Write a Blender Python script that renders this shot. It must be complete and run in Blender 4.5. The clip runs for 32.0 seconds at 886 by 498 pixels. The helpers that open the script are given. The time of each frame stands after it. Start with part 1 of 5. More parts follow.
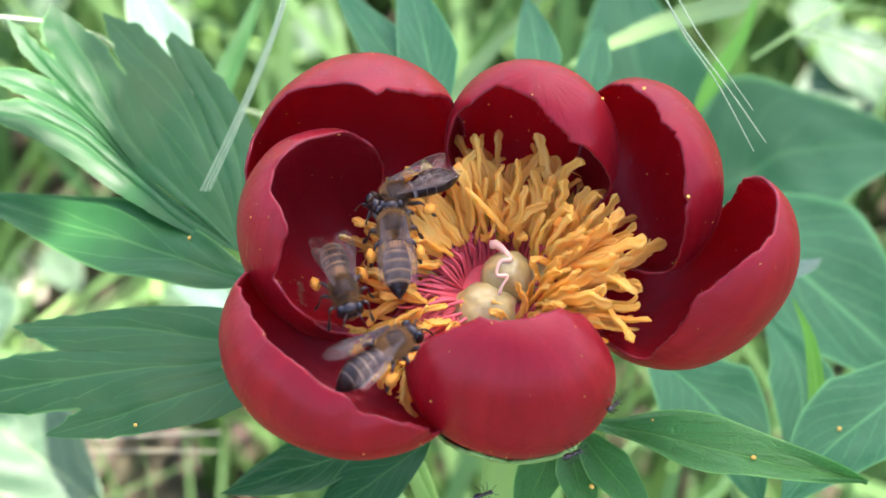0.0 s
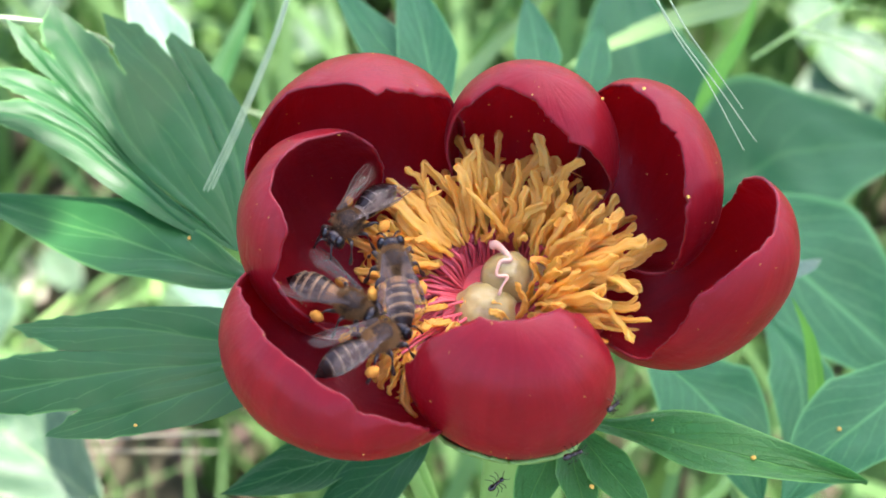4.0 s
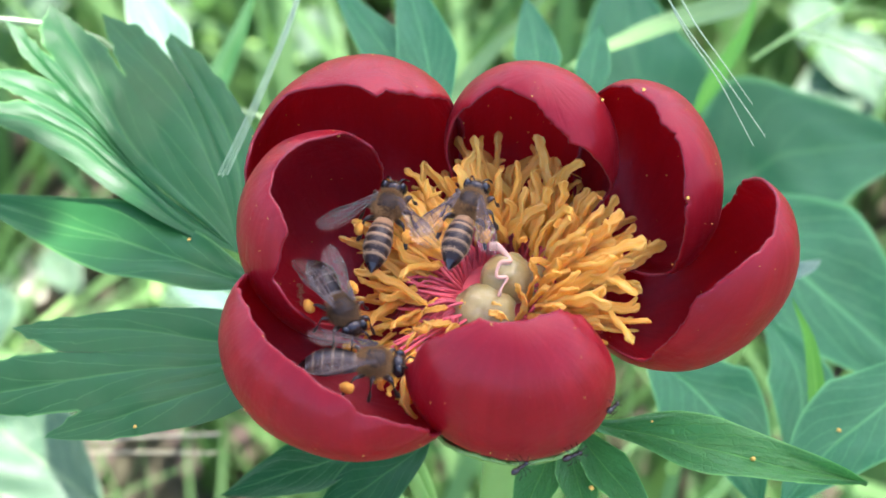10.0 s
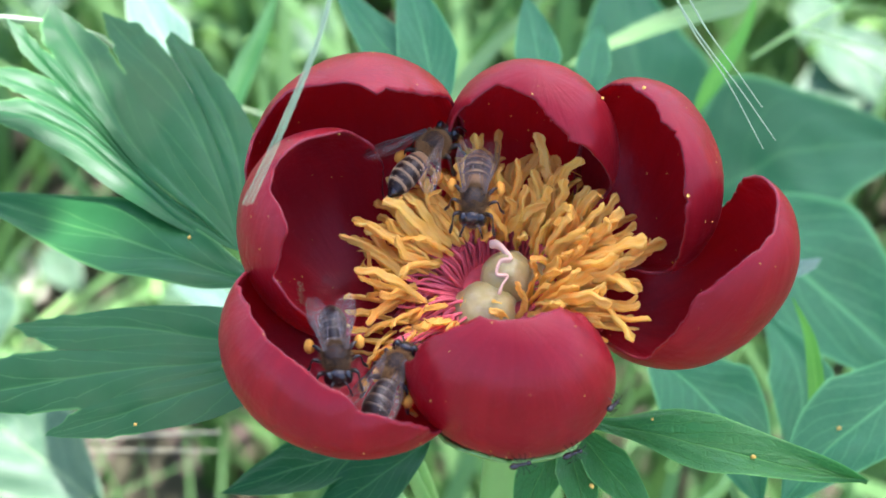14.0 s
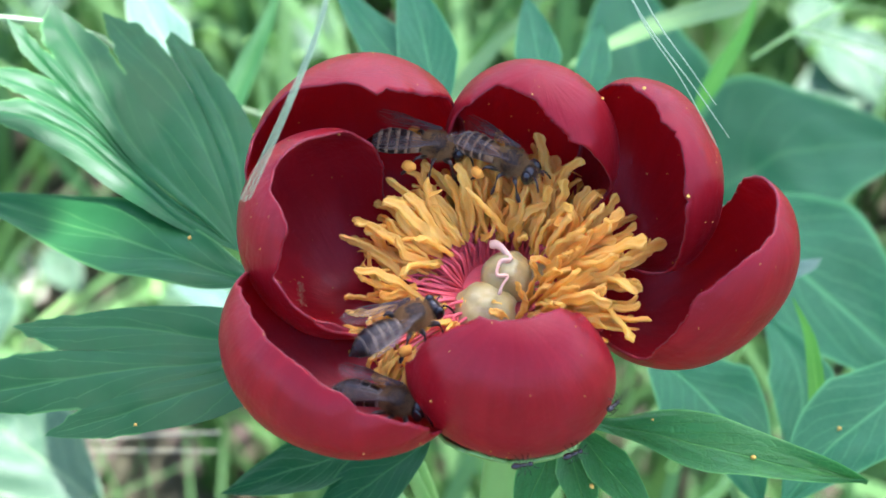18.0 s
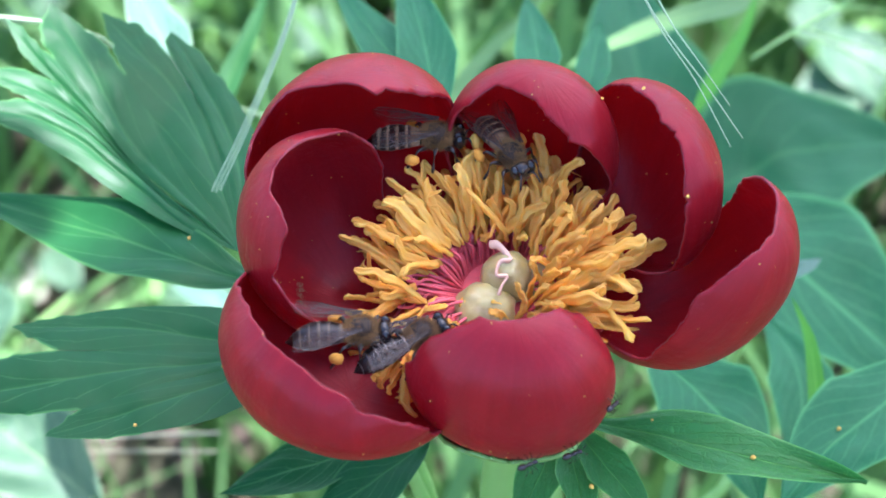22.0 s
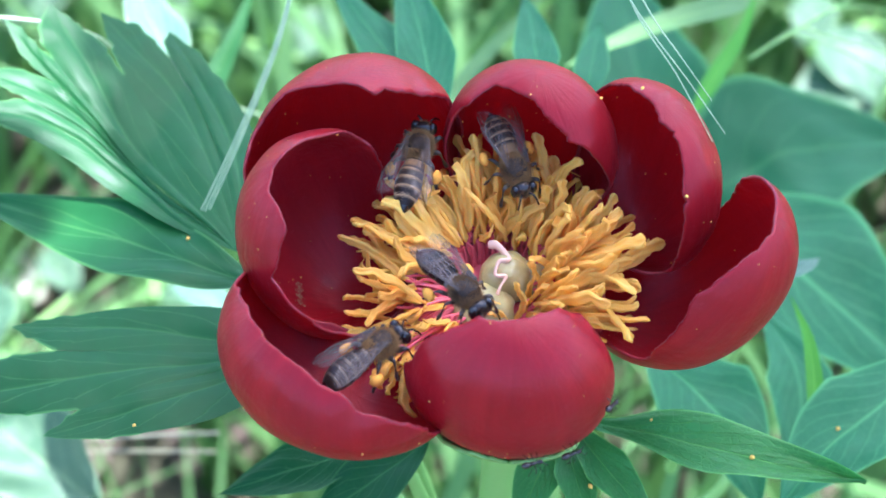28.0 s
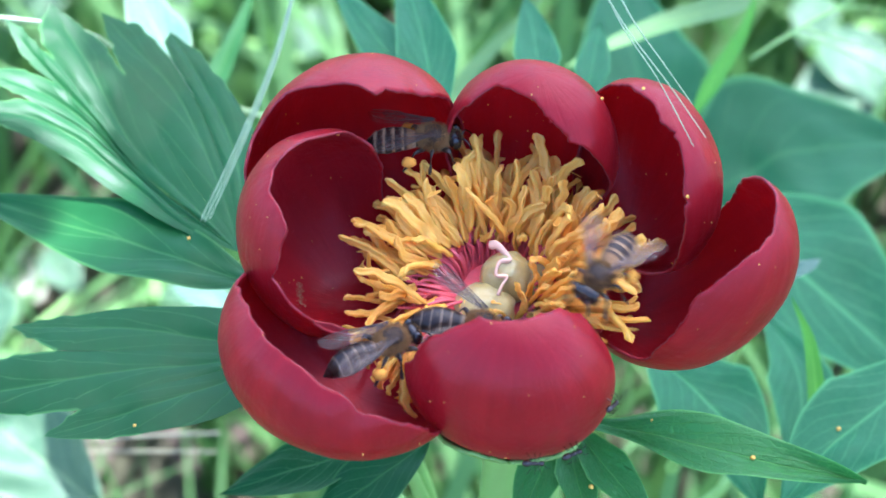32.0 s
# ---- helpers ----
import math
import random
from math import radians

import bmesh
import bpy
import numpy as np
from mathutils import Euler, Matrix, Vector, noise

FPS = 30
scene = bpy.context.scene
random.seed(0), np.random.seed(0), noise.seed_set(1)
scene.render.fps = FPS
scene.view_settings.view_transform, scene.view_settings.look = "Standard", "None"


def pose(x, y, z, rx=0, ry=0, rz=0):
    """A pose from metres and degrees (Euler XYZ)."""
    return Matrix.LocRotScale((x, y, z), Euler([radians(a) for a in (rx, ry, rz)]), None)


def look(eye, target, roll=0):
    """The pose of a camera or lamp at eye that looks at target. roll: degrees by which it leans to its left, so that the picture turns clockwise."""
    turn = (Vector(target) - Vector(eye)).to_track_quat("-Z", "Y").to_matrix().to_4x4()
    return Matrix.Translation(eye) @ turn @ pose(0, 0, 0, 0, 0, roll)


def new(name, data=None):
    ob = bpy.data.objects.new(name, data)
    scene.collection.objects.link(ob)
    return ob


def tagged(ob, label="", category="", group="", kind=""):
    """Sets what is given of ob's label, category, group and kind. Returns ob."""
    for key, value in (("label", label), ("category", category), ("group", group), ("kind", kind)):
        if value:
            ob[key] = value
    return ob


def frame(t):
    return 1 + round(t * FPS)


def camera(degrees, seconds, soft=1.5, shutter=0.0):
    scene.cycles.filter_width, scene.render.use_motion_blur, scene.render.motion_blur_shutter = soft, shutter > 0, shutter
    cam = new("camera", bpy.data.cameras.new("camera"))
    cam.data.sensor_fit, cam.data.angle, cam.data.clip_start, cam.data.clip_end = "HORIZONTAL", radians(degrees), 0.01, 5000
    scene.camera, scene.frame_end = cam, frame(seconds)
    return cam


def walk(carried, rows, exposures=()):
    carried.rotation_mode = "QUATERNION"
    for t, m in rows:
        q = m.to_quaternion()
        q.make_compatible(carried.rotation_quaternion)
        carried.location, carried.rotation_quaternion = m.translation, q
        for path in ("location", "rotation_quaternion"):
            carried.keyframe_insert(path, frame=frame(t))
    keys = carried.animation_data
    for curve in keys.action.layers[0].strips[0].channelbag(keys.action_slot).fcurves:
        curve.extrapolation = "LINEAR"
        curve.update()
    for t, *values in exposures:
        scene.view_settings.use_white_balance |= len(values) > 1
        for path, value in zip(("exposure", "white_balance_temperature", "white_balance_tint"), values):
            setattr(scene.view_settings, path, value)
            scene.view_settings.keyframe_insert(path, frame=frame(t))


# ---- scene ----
# The flower's centre is the origin of all plans below, in millimetres; it stands 0.36 m over the ground.
TALL = 360.0


def P(x, y, z):
    return Vector((x, y, z + TALL)) * 0.001


cam = camera(22, 32.0, soft=1.7, shutter=0.5)
cam.data.dof.use_dof = True
cam.data.dof.focus_distance = 0.270
cam.data.dof.aperture_fstop = 29.0
EYE = P(-6.89, -172.90, 213.91)
PITCH = -50.0


def held(dx, dy):
    """The hand-steadied camera, turned by a few hundredths of a degree."""
    return Matrix.Translation(EYE) @ pose(0, 0, 0, 90 + PITCH + dy * 0.0141, 0, dx * 0.0141)


walk(cam, [(0, held(0, 0)), (3.5, held(0, 0.5)), (6, held(-1, 1)), (7.5, held(-1, 4)), (9, held(-0.5, 3)), (10.5, held(-1, 2)), (11.5, held(0, 0)),
           (16.5, held(-0.5, -1)), (19, held(0.5, 0)), (22, held(-1, 0)), (25, held(-2, 0)), (28, held(-4, 0)), (29.5, held(-4, 0)),
           (30, held(-6, -1)), (30.5, held(-4, 2)), (31, held(-3, 1)), (32, held(-2, 0.5))],
     exposures=[(0, 2.38, 6540, 24.2), (3.5, 2.36, 6440, 23.2), (6, 2.31, 6290, 22.2), (9, 2.42, 6190, 21.2), (14, 2.27, 5900, 19.2), (20, 2.28, 5610, 16.7), (25, 2.33, 5400, 15.2), (28, 2.43, 5350, 14.7), (32, 2.43, 5300, 14.7)])

# ---- light ----
world = bpy.data.worlds.new("sky")
scene.world = world
world.use_nodes = True
wn = world.node_tree
sky = wn.nodes.new("ShaderNodeTexSky")
sky.sky_type, sky.sun_disc = "NISHITA", False
sky.air_density, sky.dust_density, sky.ozone_density = 0.9, 2.2, 0.7
sky.sun_elevation, sky.sun_rotation = radians(62), radians(32)
wn.links.new(sky.outputs[0], wn.nodes["Background"].inputs[0])
wn.nodes["Background"].inputs[1].default_value = 0.165
sun = new("sun", bpy.data.lights.new("sun", "SUN"))
sun.data.energy, sun.data.angle, sun.data.color = 5.0, radians(0.6), (1.0, 0.95, 0.86)
SUN_WAY = Vector((math.sin(radians(32)) * math.cos(radians(62)), math.cos(radians(32)) * math.cos(radians(62)), math.sin(radians(62))))
sun.matrix_world = look(SUN_WAY * 3, (0, 0, 0))


# ---- materials ----
class Nodes:
    """A small helper to write node materials."""

    def __init__(self, name):
        self.mat = bpy.data.materials.new(name)
        self.mat.use_nodes = True
        self.t = self.mat.node_tree
        self.b = self.t.nodes["Principled BSDF"]
        self.out = self.t.nodes["Material Output"]

    def add(self, kind, **inputs):
        n = self.t.nodes.new(kind)
        for k, v in inputs.items():
            self.put(n.inputs[k.replace("_", " ")], v)
        return n

    def put(self, socket, v):
        if isinstance(v, bpy.types.NodeSocket):
            self.t.links.new(v, socket)
        else:
            socket.default_value = v

    def math(self, op, a, b=0.0):
        n = self.t.nodes.new("ShaderNodeMath")
        n.operation = op
        self.put(n.inputs[0], a)
        self.put(n.inputs[1], b)
        return n.outputs[0]

    def mix(self, fac, a, b):
        n = self.t.nodes.new("ShaderNodeMix")
        n.data_type = "RGBA"
        self.put(n.inputs[0], fac)
        self.put(n.inputs[6], a if isinstance(a, bpy.types.NodeSocket) else (*a, 1))
        self.put(n.inputs[7], b if isinstance(b, bpy.types.NodeSocket) else (*b, 1))
        return n.outputs[2]

    def ramp(self, fac, *stops):
        n = self.t.nodes.new("ShaderNodeValToRGB")
        self.put(n.inputs[0], fac)
        els = n.color_ramp.elements
        while len(els) < len(stops):
            els.new(0.5)
        for e, (p, c) in zip(els, stops):
            e.position, e.color = p, (*c, 1) if len(c) == 3 else c
        return n.outputs[0]

    def noise(self, vec, scale, detail=3.0, rough=0.55):
        n = self.add("ShaderNodeTexNoise", Scale=scale, Detail=detail, Roughness=rough)
        if vec is not None:
            self.put(n.inputs["Vector"], vec)
        return n.outputs[0]

    def coords(self, which="Object"):
        return self.t.nodes.new("ShaderNodeTexCoord").outputs[which]

    def stretch(self, vec, s):
        n = self.t.nodes.new("ShaderNodeMapping")
        self.put(n.inputs[0], vec)
        n.inputs["Scale"].default_value = s
        return n.outputs[0]

    def bump(self, height, strength, distance):
        n = self.add("ShaderNodeBump", Strength=strength, Distance=distance, Height=height)
        self.put(self.b.inputs["Normal"], n.outputs[0])
        return n.outputs[0]

    def glow_through(self, colour, amount):
        """Thin tissue: part of the light goes through."""
        tr = self.t.nodes.new("ShaderNodeBsdfTranslucent")
        self.put(tr.inputs[0], colour if isinstance(colour, bpy.types.NodeSocket) else (*colour, 1))
        m = self.t.nodes.new("ShaderNodeMixShader")
        m.inputs[0].default_value = amount
        self.t.links.new(self.b.outputs[0], m.inputs[1])
        self.t.links.new(tr.outputs[0], m.inputs[2])
        self.t.links.new(m.outputs[0], self.out.inputs[0])


def plain(name, colour, rough=0.5, vary=0.25, scale=400.0, bump=0.2, dist=0.0001, shine=0.5):
    m = Nodes(name)
    c = m.coords()
    f = m.noise(c, scale, 4)
    a = tuple(x * (1 - vary) for x in colour)
    b = tuple(min(1, x * (1 + vary)) for x in colour)
    m.put(m.b.inputs["Base Color"], m.mix(f, a, b))
    m.b.inputs["Roughness"].default_value = rough
    m.b.inputs["Specular IOR Level"].default_value = shine
    if bump:
        m.bump(m.noise(c, scale * 3, 3), bump, dist)
    return m.mat


def petal_material():
    m = Nodes("crimson_petal")
    uv = m.coords("UV")
    streak = m.noise(m.stretch(uv, (46, 2.2, 1)), 1.0, 4, 0.6)
    fine = m.noise(m.stretch(uv, (190, 5, 1)), 1.0, 3)
    blotch = m.noise(m.coords(), 130, 4, 0.6)
    speck = m.noise(m.coords(), 1500, 3, 0.6)
    lines = m.ramp(streak, (0.36, (0, 0, 0)), (0.70, (1, 1, 1)))
    col = m.mix(m.math("MULTIPLY", lines, 0.7), (0.315, 0.0080, 0.0125), (0.150, 0.0022, 0.0050))
    col = m.mix(m.ramp(blotch, (0.38, (0, 0, 0)), (0.72, (0.5, 0.5, 0.5))), col, (0.26, 0.013, 0.022))
    col = m.mix(m.math("MULTIPLY", fine, 0.25), col, (0.30, 0.014, 0.019))
    col = m.mix(m.ramp(speck, (0.62, (0, 0, 0)), (0.74, (0.5, 0.5, 0.5))), col, (0.36, 0.038, 0.05))
    m.put(m.b.inputs["Base Color"], col)
    m.put(m.b.inputs["Roughness"], m.math("ADD", m.math("MULTIPLY", blotch, 0.26), 0.21))
    m.b.inputs["Specular IOR Level"].default_value = 0.38
    m.b.inputs["Specular Tint"].default_value = (1, 0.72, 0.84, 1)
    m.b.inputs["Sheen Weight"].default_value = 0.02
    m.b.inputs["Sheen Tint"].default_value = (1, 0.6, 0.75, 1)
    m.b.inputs["Sheen Roughness"].default_value = 0.4
    h = m.math("ADD", m.math("MULTIPLY", fine, 0.35), m.math("MULTIPLY", streak, 0.5))
    wr = m.noise(m.stretch(uv, (15, 3, 1)), 1.0, 3)
    m.bump(m.math("ADD", m.math("ADD", h, m.math("MULTIPLY", speck, 0.3)), m.math("ADD", m.math("MULTIPLY", wr, 1.6), m.math("MULTIPLY", blotch, 3.0))), 0.36, 0.0004)
    m.glow_through((0.64, 0.010, 0.014), 0.31)
    return m.mat


def leaf_material(name, dark, light, veins=6.0, gloss=0.42, fine=0.15):
    """u runs along the leaflet, v across it; the midrib is at v = 0.5."""
    dark, light = tuple(0.91 * x for x in dark), tuple(0.91 * x for x in light)
    m = Nodes(name)
    uv = m.coords("UV")
    sep = m.add("ShaderNodeSeparateXYZ", Vector=uv)
    u, v = sep.outputs[0], sep.outputs[1]
    wob = m.noise(m.stretch(uv, (9, 9, 1)), 1.0, 2)
    across = m.math("ABSOLUTE", m.math("SUBTRACT", v, 0.5))
    phase = m.math("ADD", m.math("SUBTRACT", u, m.math("MULTIPLY", across, 0.95)), m.math("MULTIPLY", wob, 0.07))
    saw = m.math("FRACT", m.math("MULTIPLY", phase, veins))
    d = m.math("ABSOLUTE", m.math("SUBTRACT", saw, 0.5))
    side = m.ramp(d, (0.0, (1, 1, 1)), (0.055, (0, 0, 0)))
    mid = m.ramp(across, (0.0, (1, 1, 1)), (0.012, (0.8, 0.8, 0.8)), (0.024, (0, 0, 0)))
    net = m.add("ShaderNodeTexVoronoi", Scale=1.0)
    net.feature = "DISTANCE_TO_EDGE"
    m.put(net.inputs["Vector"], m.stretch(uv, (30, 11, 1)))
    web = m.ramp(net.outputs["Distance"], (0.0, (1, 1, 1)), (0.07, (0, 0, 0)))
    vein = m.math("MAXIMUM", m.math("MULTIPLY", side, 0.75), mid)
    if veins:
        vein = m.math("MAXIMUM", vein, m.math("MULTIPLY", web, max(0.0, fine)))
    big = m.noise(m.coords(), 45, 3)
    small = m.noise(m.coords(), 700, 4)
    col = m.mix(big, dark, light)
    col = m.mix(m.math("MULTIPLY", small, 0.3), col, tuple(x * 1.5 for x in light))
    margin = m.ramp(across, (0.455, (0, 0, 0)), (0.490, (0.75, 0.75, 0.75)))
    col = m.mix(m.math("MAXIMUM", m.math("MULTIPLY", vein, 0.62 if fine > 0 else 0.34 if fine == 0 else 0.2), margin if veins else 0.0), col, (light[0] * 2.4 + 0.045, light[1] * 2.1 + 0.05, light[2] * 1.7 + 0.018))
    m.put(m.b.inputs["Base Color"], col)
    m.put(m.b.inputs["Roughness"], m.math("ADD", m.math("MULTIPLY", m.noise(m.coords(), 130, 3), 0.16), gloss - 0.06))
    m.b.inputs["Specular IOR Level"].default_value = 0.17 if fine else 0.15
    bulge = m.math("MULTIPLY", m.math("SUBTRACT", 0.5, d), 0.6)
    m.bump(m.math("SUBTRACT", m.math("MULTIPLY", small, 0.06), m.math("ADD", vein, m.math("MULTIPLY", bulge, -0.6))), 0.9 if fine > 0.2 else 0.45 if fine > 0 else 0.22, 0.0003)
    m.glow_through((light[0] * 1.6, light[1] * 2.0, light[2] * 1.4), 0.2)
    return m.mat


def wing_material():
    m = Nodes("smoky_wing_membrane")
    uv = m.coords("UV")
    f = m.noise(m.stretch(uv, (3, 9, 1)), 2.0, 3)
    m.put(m.b.inputs["Base Color"], m.mix(f, (0.075, 0.038, 0.021), (0.13, 0.075, 0.048)))
    m.b.inputs["Roughness"].default_value = 0.15
    m.b.inputs["Specular IOR Level"].default_value = 0.7
    m.b.inputs["IOR"].default_value = 1.56
    m.put(m.b.inputs["Alpha"], m.math("ADD", m.math("MULTIPLY", f, 0.16), 0.15))
    m.bump(m.noise(m.stretch(uv, (5, 8, 1)), 1.0, 1), 0.25, 0.0002)
    return m.mat


def plate_material(name, pale, dark, split, gloss):
    """A plate of a bee's abdomen: pale felt at its front (u = 0), dark horn towards its rear edge (u = 1)."""
    m = Nodes(name)
    uv = m.coords("UV")
    sep = m.add("ShaderNodeSeparateXYZ", Vector=uv)
    wob = m.noise(m.stretch(uv, (2, 90, 1)), 1.0, 3)
    f = m.ramp(m.math("ADD", sep.outputs[0], m.math("MULTIPLY", m.math("SUBTRACT", wob, 0.5), 0.16)), (split - 0.12, (0, 0, 0)), (split + 0.12, (1, 1, 1)))
    grain = m.noise(m.coords(), 3000, 3)
    col = m.mix(f, m.mix(grain, tuple(x * 0.75 for x in pale), tuple(x * 1.25 for x in pale)), m.mix(grain, tuple(x * 0.7 for x in dark), tuple(x * 1.3 for x in dark)))
    m.put(m.b.inputs["Base Color"], col)
    m.put(m.b.inputs["Roughness"], m.math("SUBTRACT", 0.8, m.math("MULTIPLY", f, 0.8 - gloss)))
    m.b.inputs["Specular IOR Level"].default_value = 0.26
    m.bump(grain, 0.4, 0.00005)
    return m.mat


PETAL = petal_material()
RIM = plain("pale_petal_margin", (0.22, 0.010, 0.017), 0.45, 0.3, 500)


def anther_material():
    m = Nodes("orange_yellow_anther")
    uv = m.coords("UV")
    rnd = m.t.nodes.new("ShaderNodeObjectInfo").outputs["Random"]
    f = m.noise(m.stretch(uv, (3, 6, 1)), 2.0, 4)
    col = m.mix(rnd, (1.0, 0.52, 0.046), (1.0, 0.71, 0.125))
    sep = m.add("ShaderNodeSeparateXYZ", Vector=uv)
    tip = m.math("MULTIPLY", m.math("POWER", sep.outputs[0], 4.0), 0.6)
    col = m.mix(tip, col, (0.74, 0.32, 0.02))
    col = m.mix(m.ramp(f, (0.36, (0, 0, 0)), (0.66, (0.75, 0.75, 0.75))), col, (1.0, 0.82, 0.26))
    seam = m.math("ABSOLUTE", m.math("SUBTRACT", m.math("FRACT", m.math("MULTIPLY", sep.outputs[1], 2.0)), 0.5))
    seam = m.ramp(m.math("ADD", seam, m.math("MULTIPLY", m.noise(m.stretch(uv, (14, 2, 1)), 1.0, 2), 0.06)), (0.03, (0.36, 0.36, 0.36)), (0.09, (0, 0, 0)))
    col = m.mix(seam, col, (0.60, 0.28, 0.03))
    m.put(m.b.inputs["Base Color"], col)
    m.b.inputs["Roughness"].default_value = 0.5
    m.b.inputs["Sheen Weight"].default_value = 0.35
    m.b.inputs["Sheen Tint"].default_value = (1, 0.72, 0.2, 1)
    m.b.inputs["Sheen Roughness"].default_value = 0.6
    m.b.inputs["Subsurface Weight"].default_value = 0.15
    m.b.inputs["Subsurface Radius"].default_value = (0.0006, 0.0003, 0.0001)
    m.bump(m.math("ADD", f, m.noise(m.stretch(uv, (10, 9, 1)), 1.0, 4)), 0.7, 0.00018)
    m.glow_through((1.0, 0.67, 0.125), 0.5)
    return m.mat


ANTHER = anther_material()
FILAMENT = plain("pink_red_filament", (0.74, 0.12, 0.135), 0.35, 0.3, 900)


def carpel_material():
    """Waxy, slightly see-through tissue."""
    m = Nodes("cream_green_waxy_carpel")
    c = m.coords()
    f = m.noise(c, 330, 4)
    col = m.mix(f, (0.37, 0.30, 0.105), (0.54, 0.45, 0.19))
    col = m.mix(m.ramp(m.noise(c, 700, 3), (0.5, (0, 0, 0)), (0.75, (0.6, 0.6, 0.6))), col, (0.60, 0.54, 0.33))
    m.put(m.b.inputs["Base Color"], col)
    m.b.inputs["Roughness"].default_value = 0.30
    m.b.inputs["Subsurface Weight"].default_value = 0.35
    m.b.inputs["Subsurface Radius"].default_value = (0.0012, 0.0010, 0.0005)
    m.bump(m.noise(c, 900, 3), 0.35, 0.0003)
    return m.mat


CARPEL = carpel_material()
STIGMA = plain("pale_pink_stigma", (0.80, 0.50, 0.34), 0.45, 0.15, 900)
SEPAL = plain("green_sepal", (0.16, 0.30, 0.06), 0.45, 0.25, 220)
STEM = plain("pale_green_stem", (0.22, 0.40, 0.10), 0.4, 0.2, 150)
LEAF = leaf_material("mid_green_leaf", (0.005, 0.038, 0.009), (0.015, 0.084, 0.024))
DIVIDED = leaf_material("divided_green_leaf", (0.006, 0.047, 0.010), (0.017, 0.092, 0.024), 4.0, 0.40, 0.0)
DEEP = leaf_material("deep_green_blade", (0.008, 0.050, 0.010), (0.016, 0.075, 0.016), 0.0, 0.65)
YOUNG = leaf_material("young_green_leaf", (0.024, 0.105, 0.020), (0.054, 0.195, 0.048), 7.0, 0.40, 0.3)
LEAF_FAR = leaf_material("blue_green_leaf", (0.011, 0.070, 0.024), (0.028, 0.140, 0.054), 7.0, 0.5)
LEAF_DIM = leaf_material("dim_blue_green_leaf", (0.011, 0.062, 0.021), (0.024, 0.118, 0.042), 5.0, 0.55, -1.0)
GRASS = leaf_material("light_green_grass", (0.046, 0.122, 0.028), (0.120, 0.215, 0.078), 0.0, 0.55)
LIME = leaf_material("lime_green_grass", (0.034, 0.140, 0.010), (0.070, 0.240, 0.022), 0.0, 0.6)
# lighter copy of the peony leaf; the pale colour imitates sunlight on it
PALE = leaf_material("sunlight_painted_leaf", (0.055, 0.11, 0.072), (0.10, 0.17, 0.125))
WEED = leaf_material("pale_meadow_leaf", (0.030, 0.072, 0.034), (0.062, 0.118, 0.066))
# cream colour stands in for strong sunlight on background spots
CREAM = plain("cream_sun_spot", (0.36, 0.37, 0.27), 0.7, 0.25, 90, 0.4, 0.001)
# dark brown stands in for soil lying in shade
BROWN = plain("brown_shaded_soil", (0.05, 0.033, 0.022), 0.8, 0.4, 90, 0.5, 0.001)
STRAW = plain("dry_straw", (0.20, 0.19, 0.12), 0.6, 0.25, 120)
AWN = plain("silvery_green_awn", (0.28, 0.38, 0.20), 0.35, 0.2, 300)
CHITIN = plain("black_brown_chitin", (0.016, 0.010, 0.008), 0.26, 0.4, 900, 0.2, 0.00005)
PLATE = plate_material("banded_brown_plate", (0.36, 0.22, 0.11), (0.016, 0.008, 0.005), 0.36, 0.38)
TAWNY = plate_material("tawny_front_plate", (0.25, 0.135, 0.060), (0.035, 0.019, 0.012), 0.74, 0.45)
GLOSSY = plate_material("black_glossy_plate", (0.30, 0.25, 0.21), (0.012, 0.008, 0.007), 0.16, 0.24)
DUSKY = plate_material("dusky_brown_plate", (0.17, 0.125, 0.085), (0.018, 0.011, 0.008), 0.30, 0.30)
BAND = plain("pale_hair", (0.34, 0.225, 0.125), 0.8, 0.3, 3000, 0.3, 0.0001, 0.15)
FUZZ = plain("dusky_brown_back", (0.032, 0.020, 0.013), 0.55, 0.4, 3000, 0.6, 0.0001, 0.2)
FUR = plain("tawny_fur", (0.27, 0.145, 0.055), 0.85, 0.35, 3000, 0.4, 0.0001, 0.1)
DUSKY_FUR = plain("dusky_brown_fur", (0.20, 0.112, 0.050), 0.85, 0.35, 3000, 0.4, 0.0001, 0.1)
SHANK = plain("dark_brown_leg", (0.030, 0.017, 0.010), 0.32, 0.4, 900, 0.2, 0.00005)
VEIN = plain("brown_wing_vein", (0.045, 0.025, 0.016), 0.4, 0.2, 900, 0.0)
EYE_MAT = plain("black_compound_eye", (0.012, 0.009, 0.008), 0.18, 0.2, 3000, 0.1)
POLLEN = plain("orange_pollen_load", (0.72, 0.30, 0.03), 0.85, 0.2, 2500, 0.7, 0.0001)
POLLEN_DRY = plain("yellow_spilt_pollen", (0.70, 0.42, 0.07), 0.85, 0.2, 2500, 0.5, 0.0001)
WING = wing_material()


def soil_material():
    m = Nodes("leaf_litter_soil")
    c = m.coords()
    a = m.noise(c, 30, 6, 0.65)
    b = m.noise(c, 6, 4)
    col = m.ramp(a, (0.3, (0.025, 0.018, 0.012)), (0.55, (0.06, 0.042, 0.028)), (0.75, (0.12, 0.09, 0.06)))
    col = m.mix(m.math("MULTIPLY", b, 0.5), col, (0.06, 0.09, 0.03))
    m.put(m.b.inputs["Base Color"], col)
    m.b.inputs["Roughness"].default_value = 0.95
    m.bump(a, 0.8, 0.006)
    return m.mat


SOIL = soil_material()


# ---- building helpers ----
def part(name, bm, material, parent, label=""):
    me = bpy.data.meshes.new(name)
    bm.to_mesh(me)
    bm.free()
    return hang(name, me, material, parent, label)


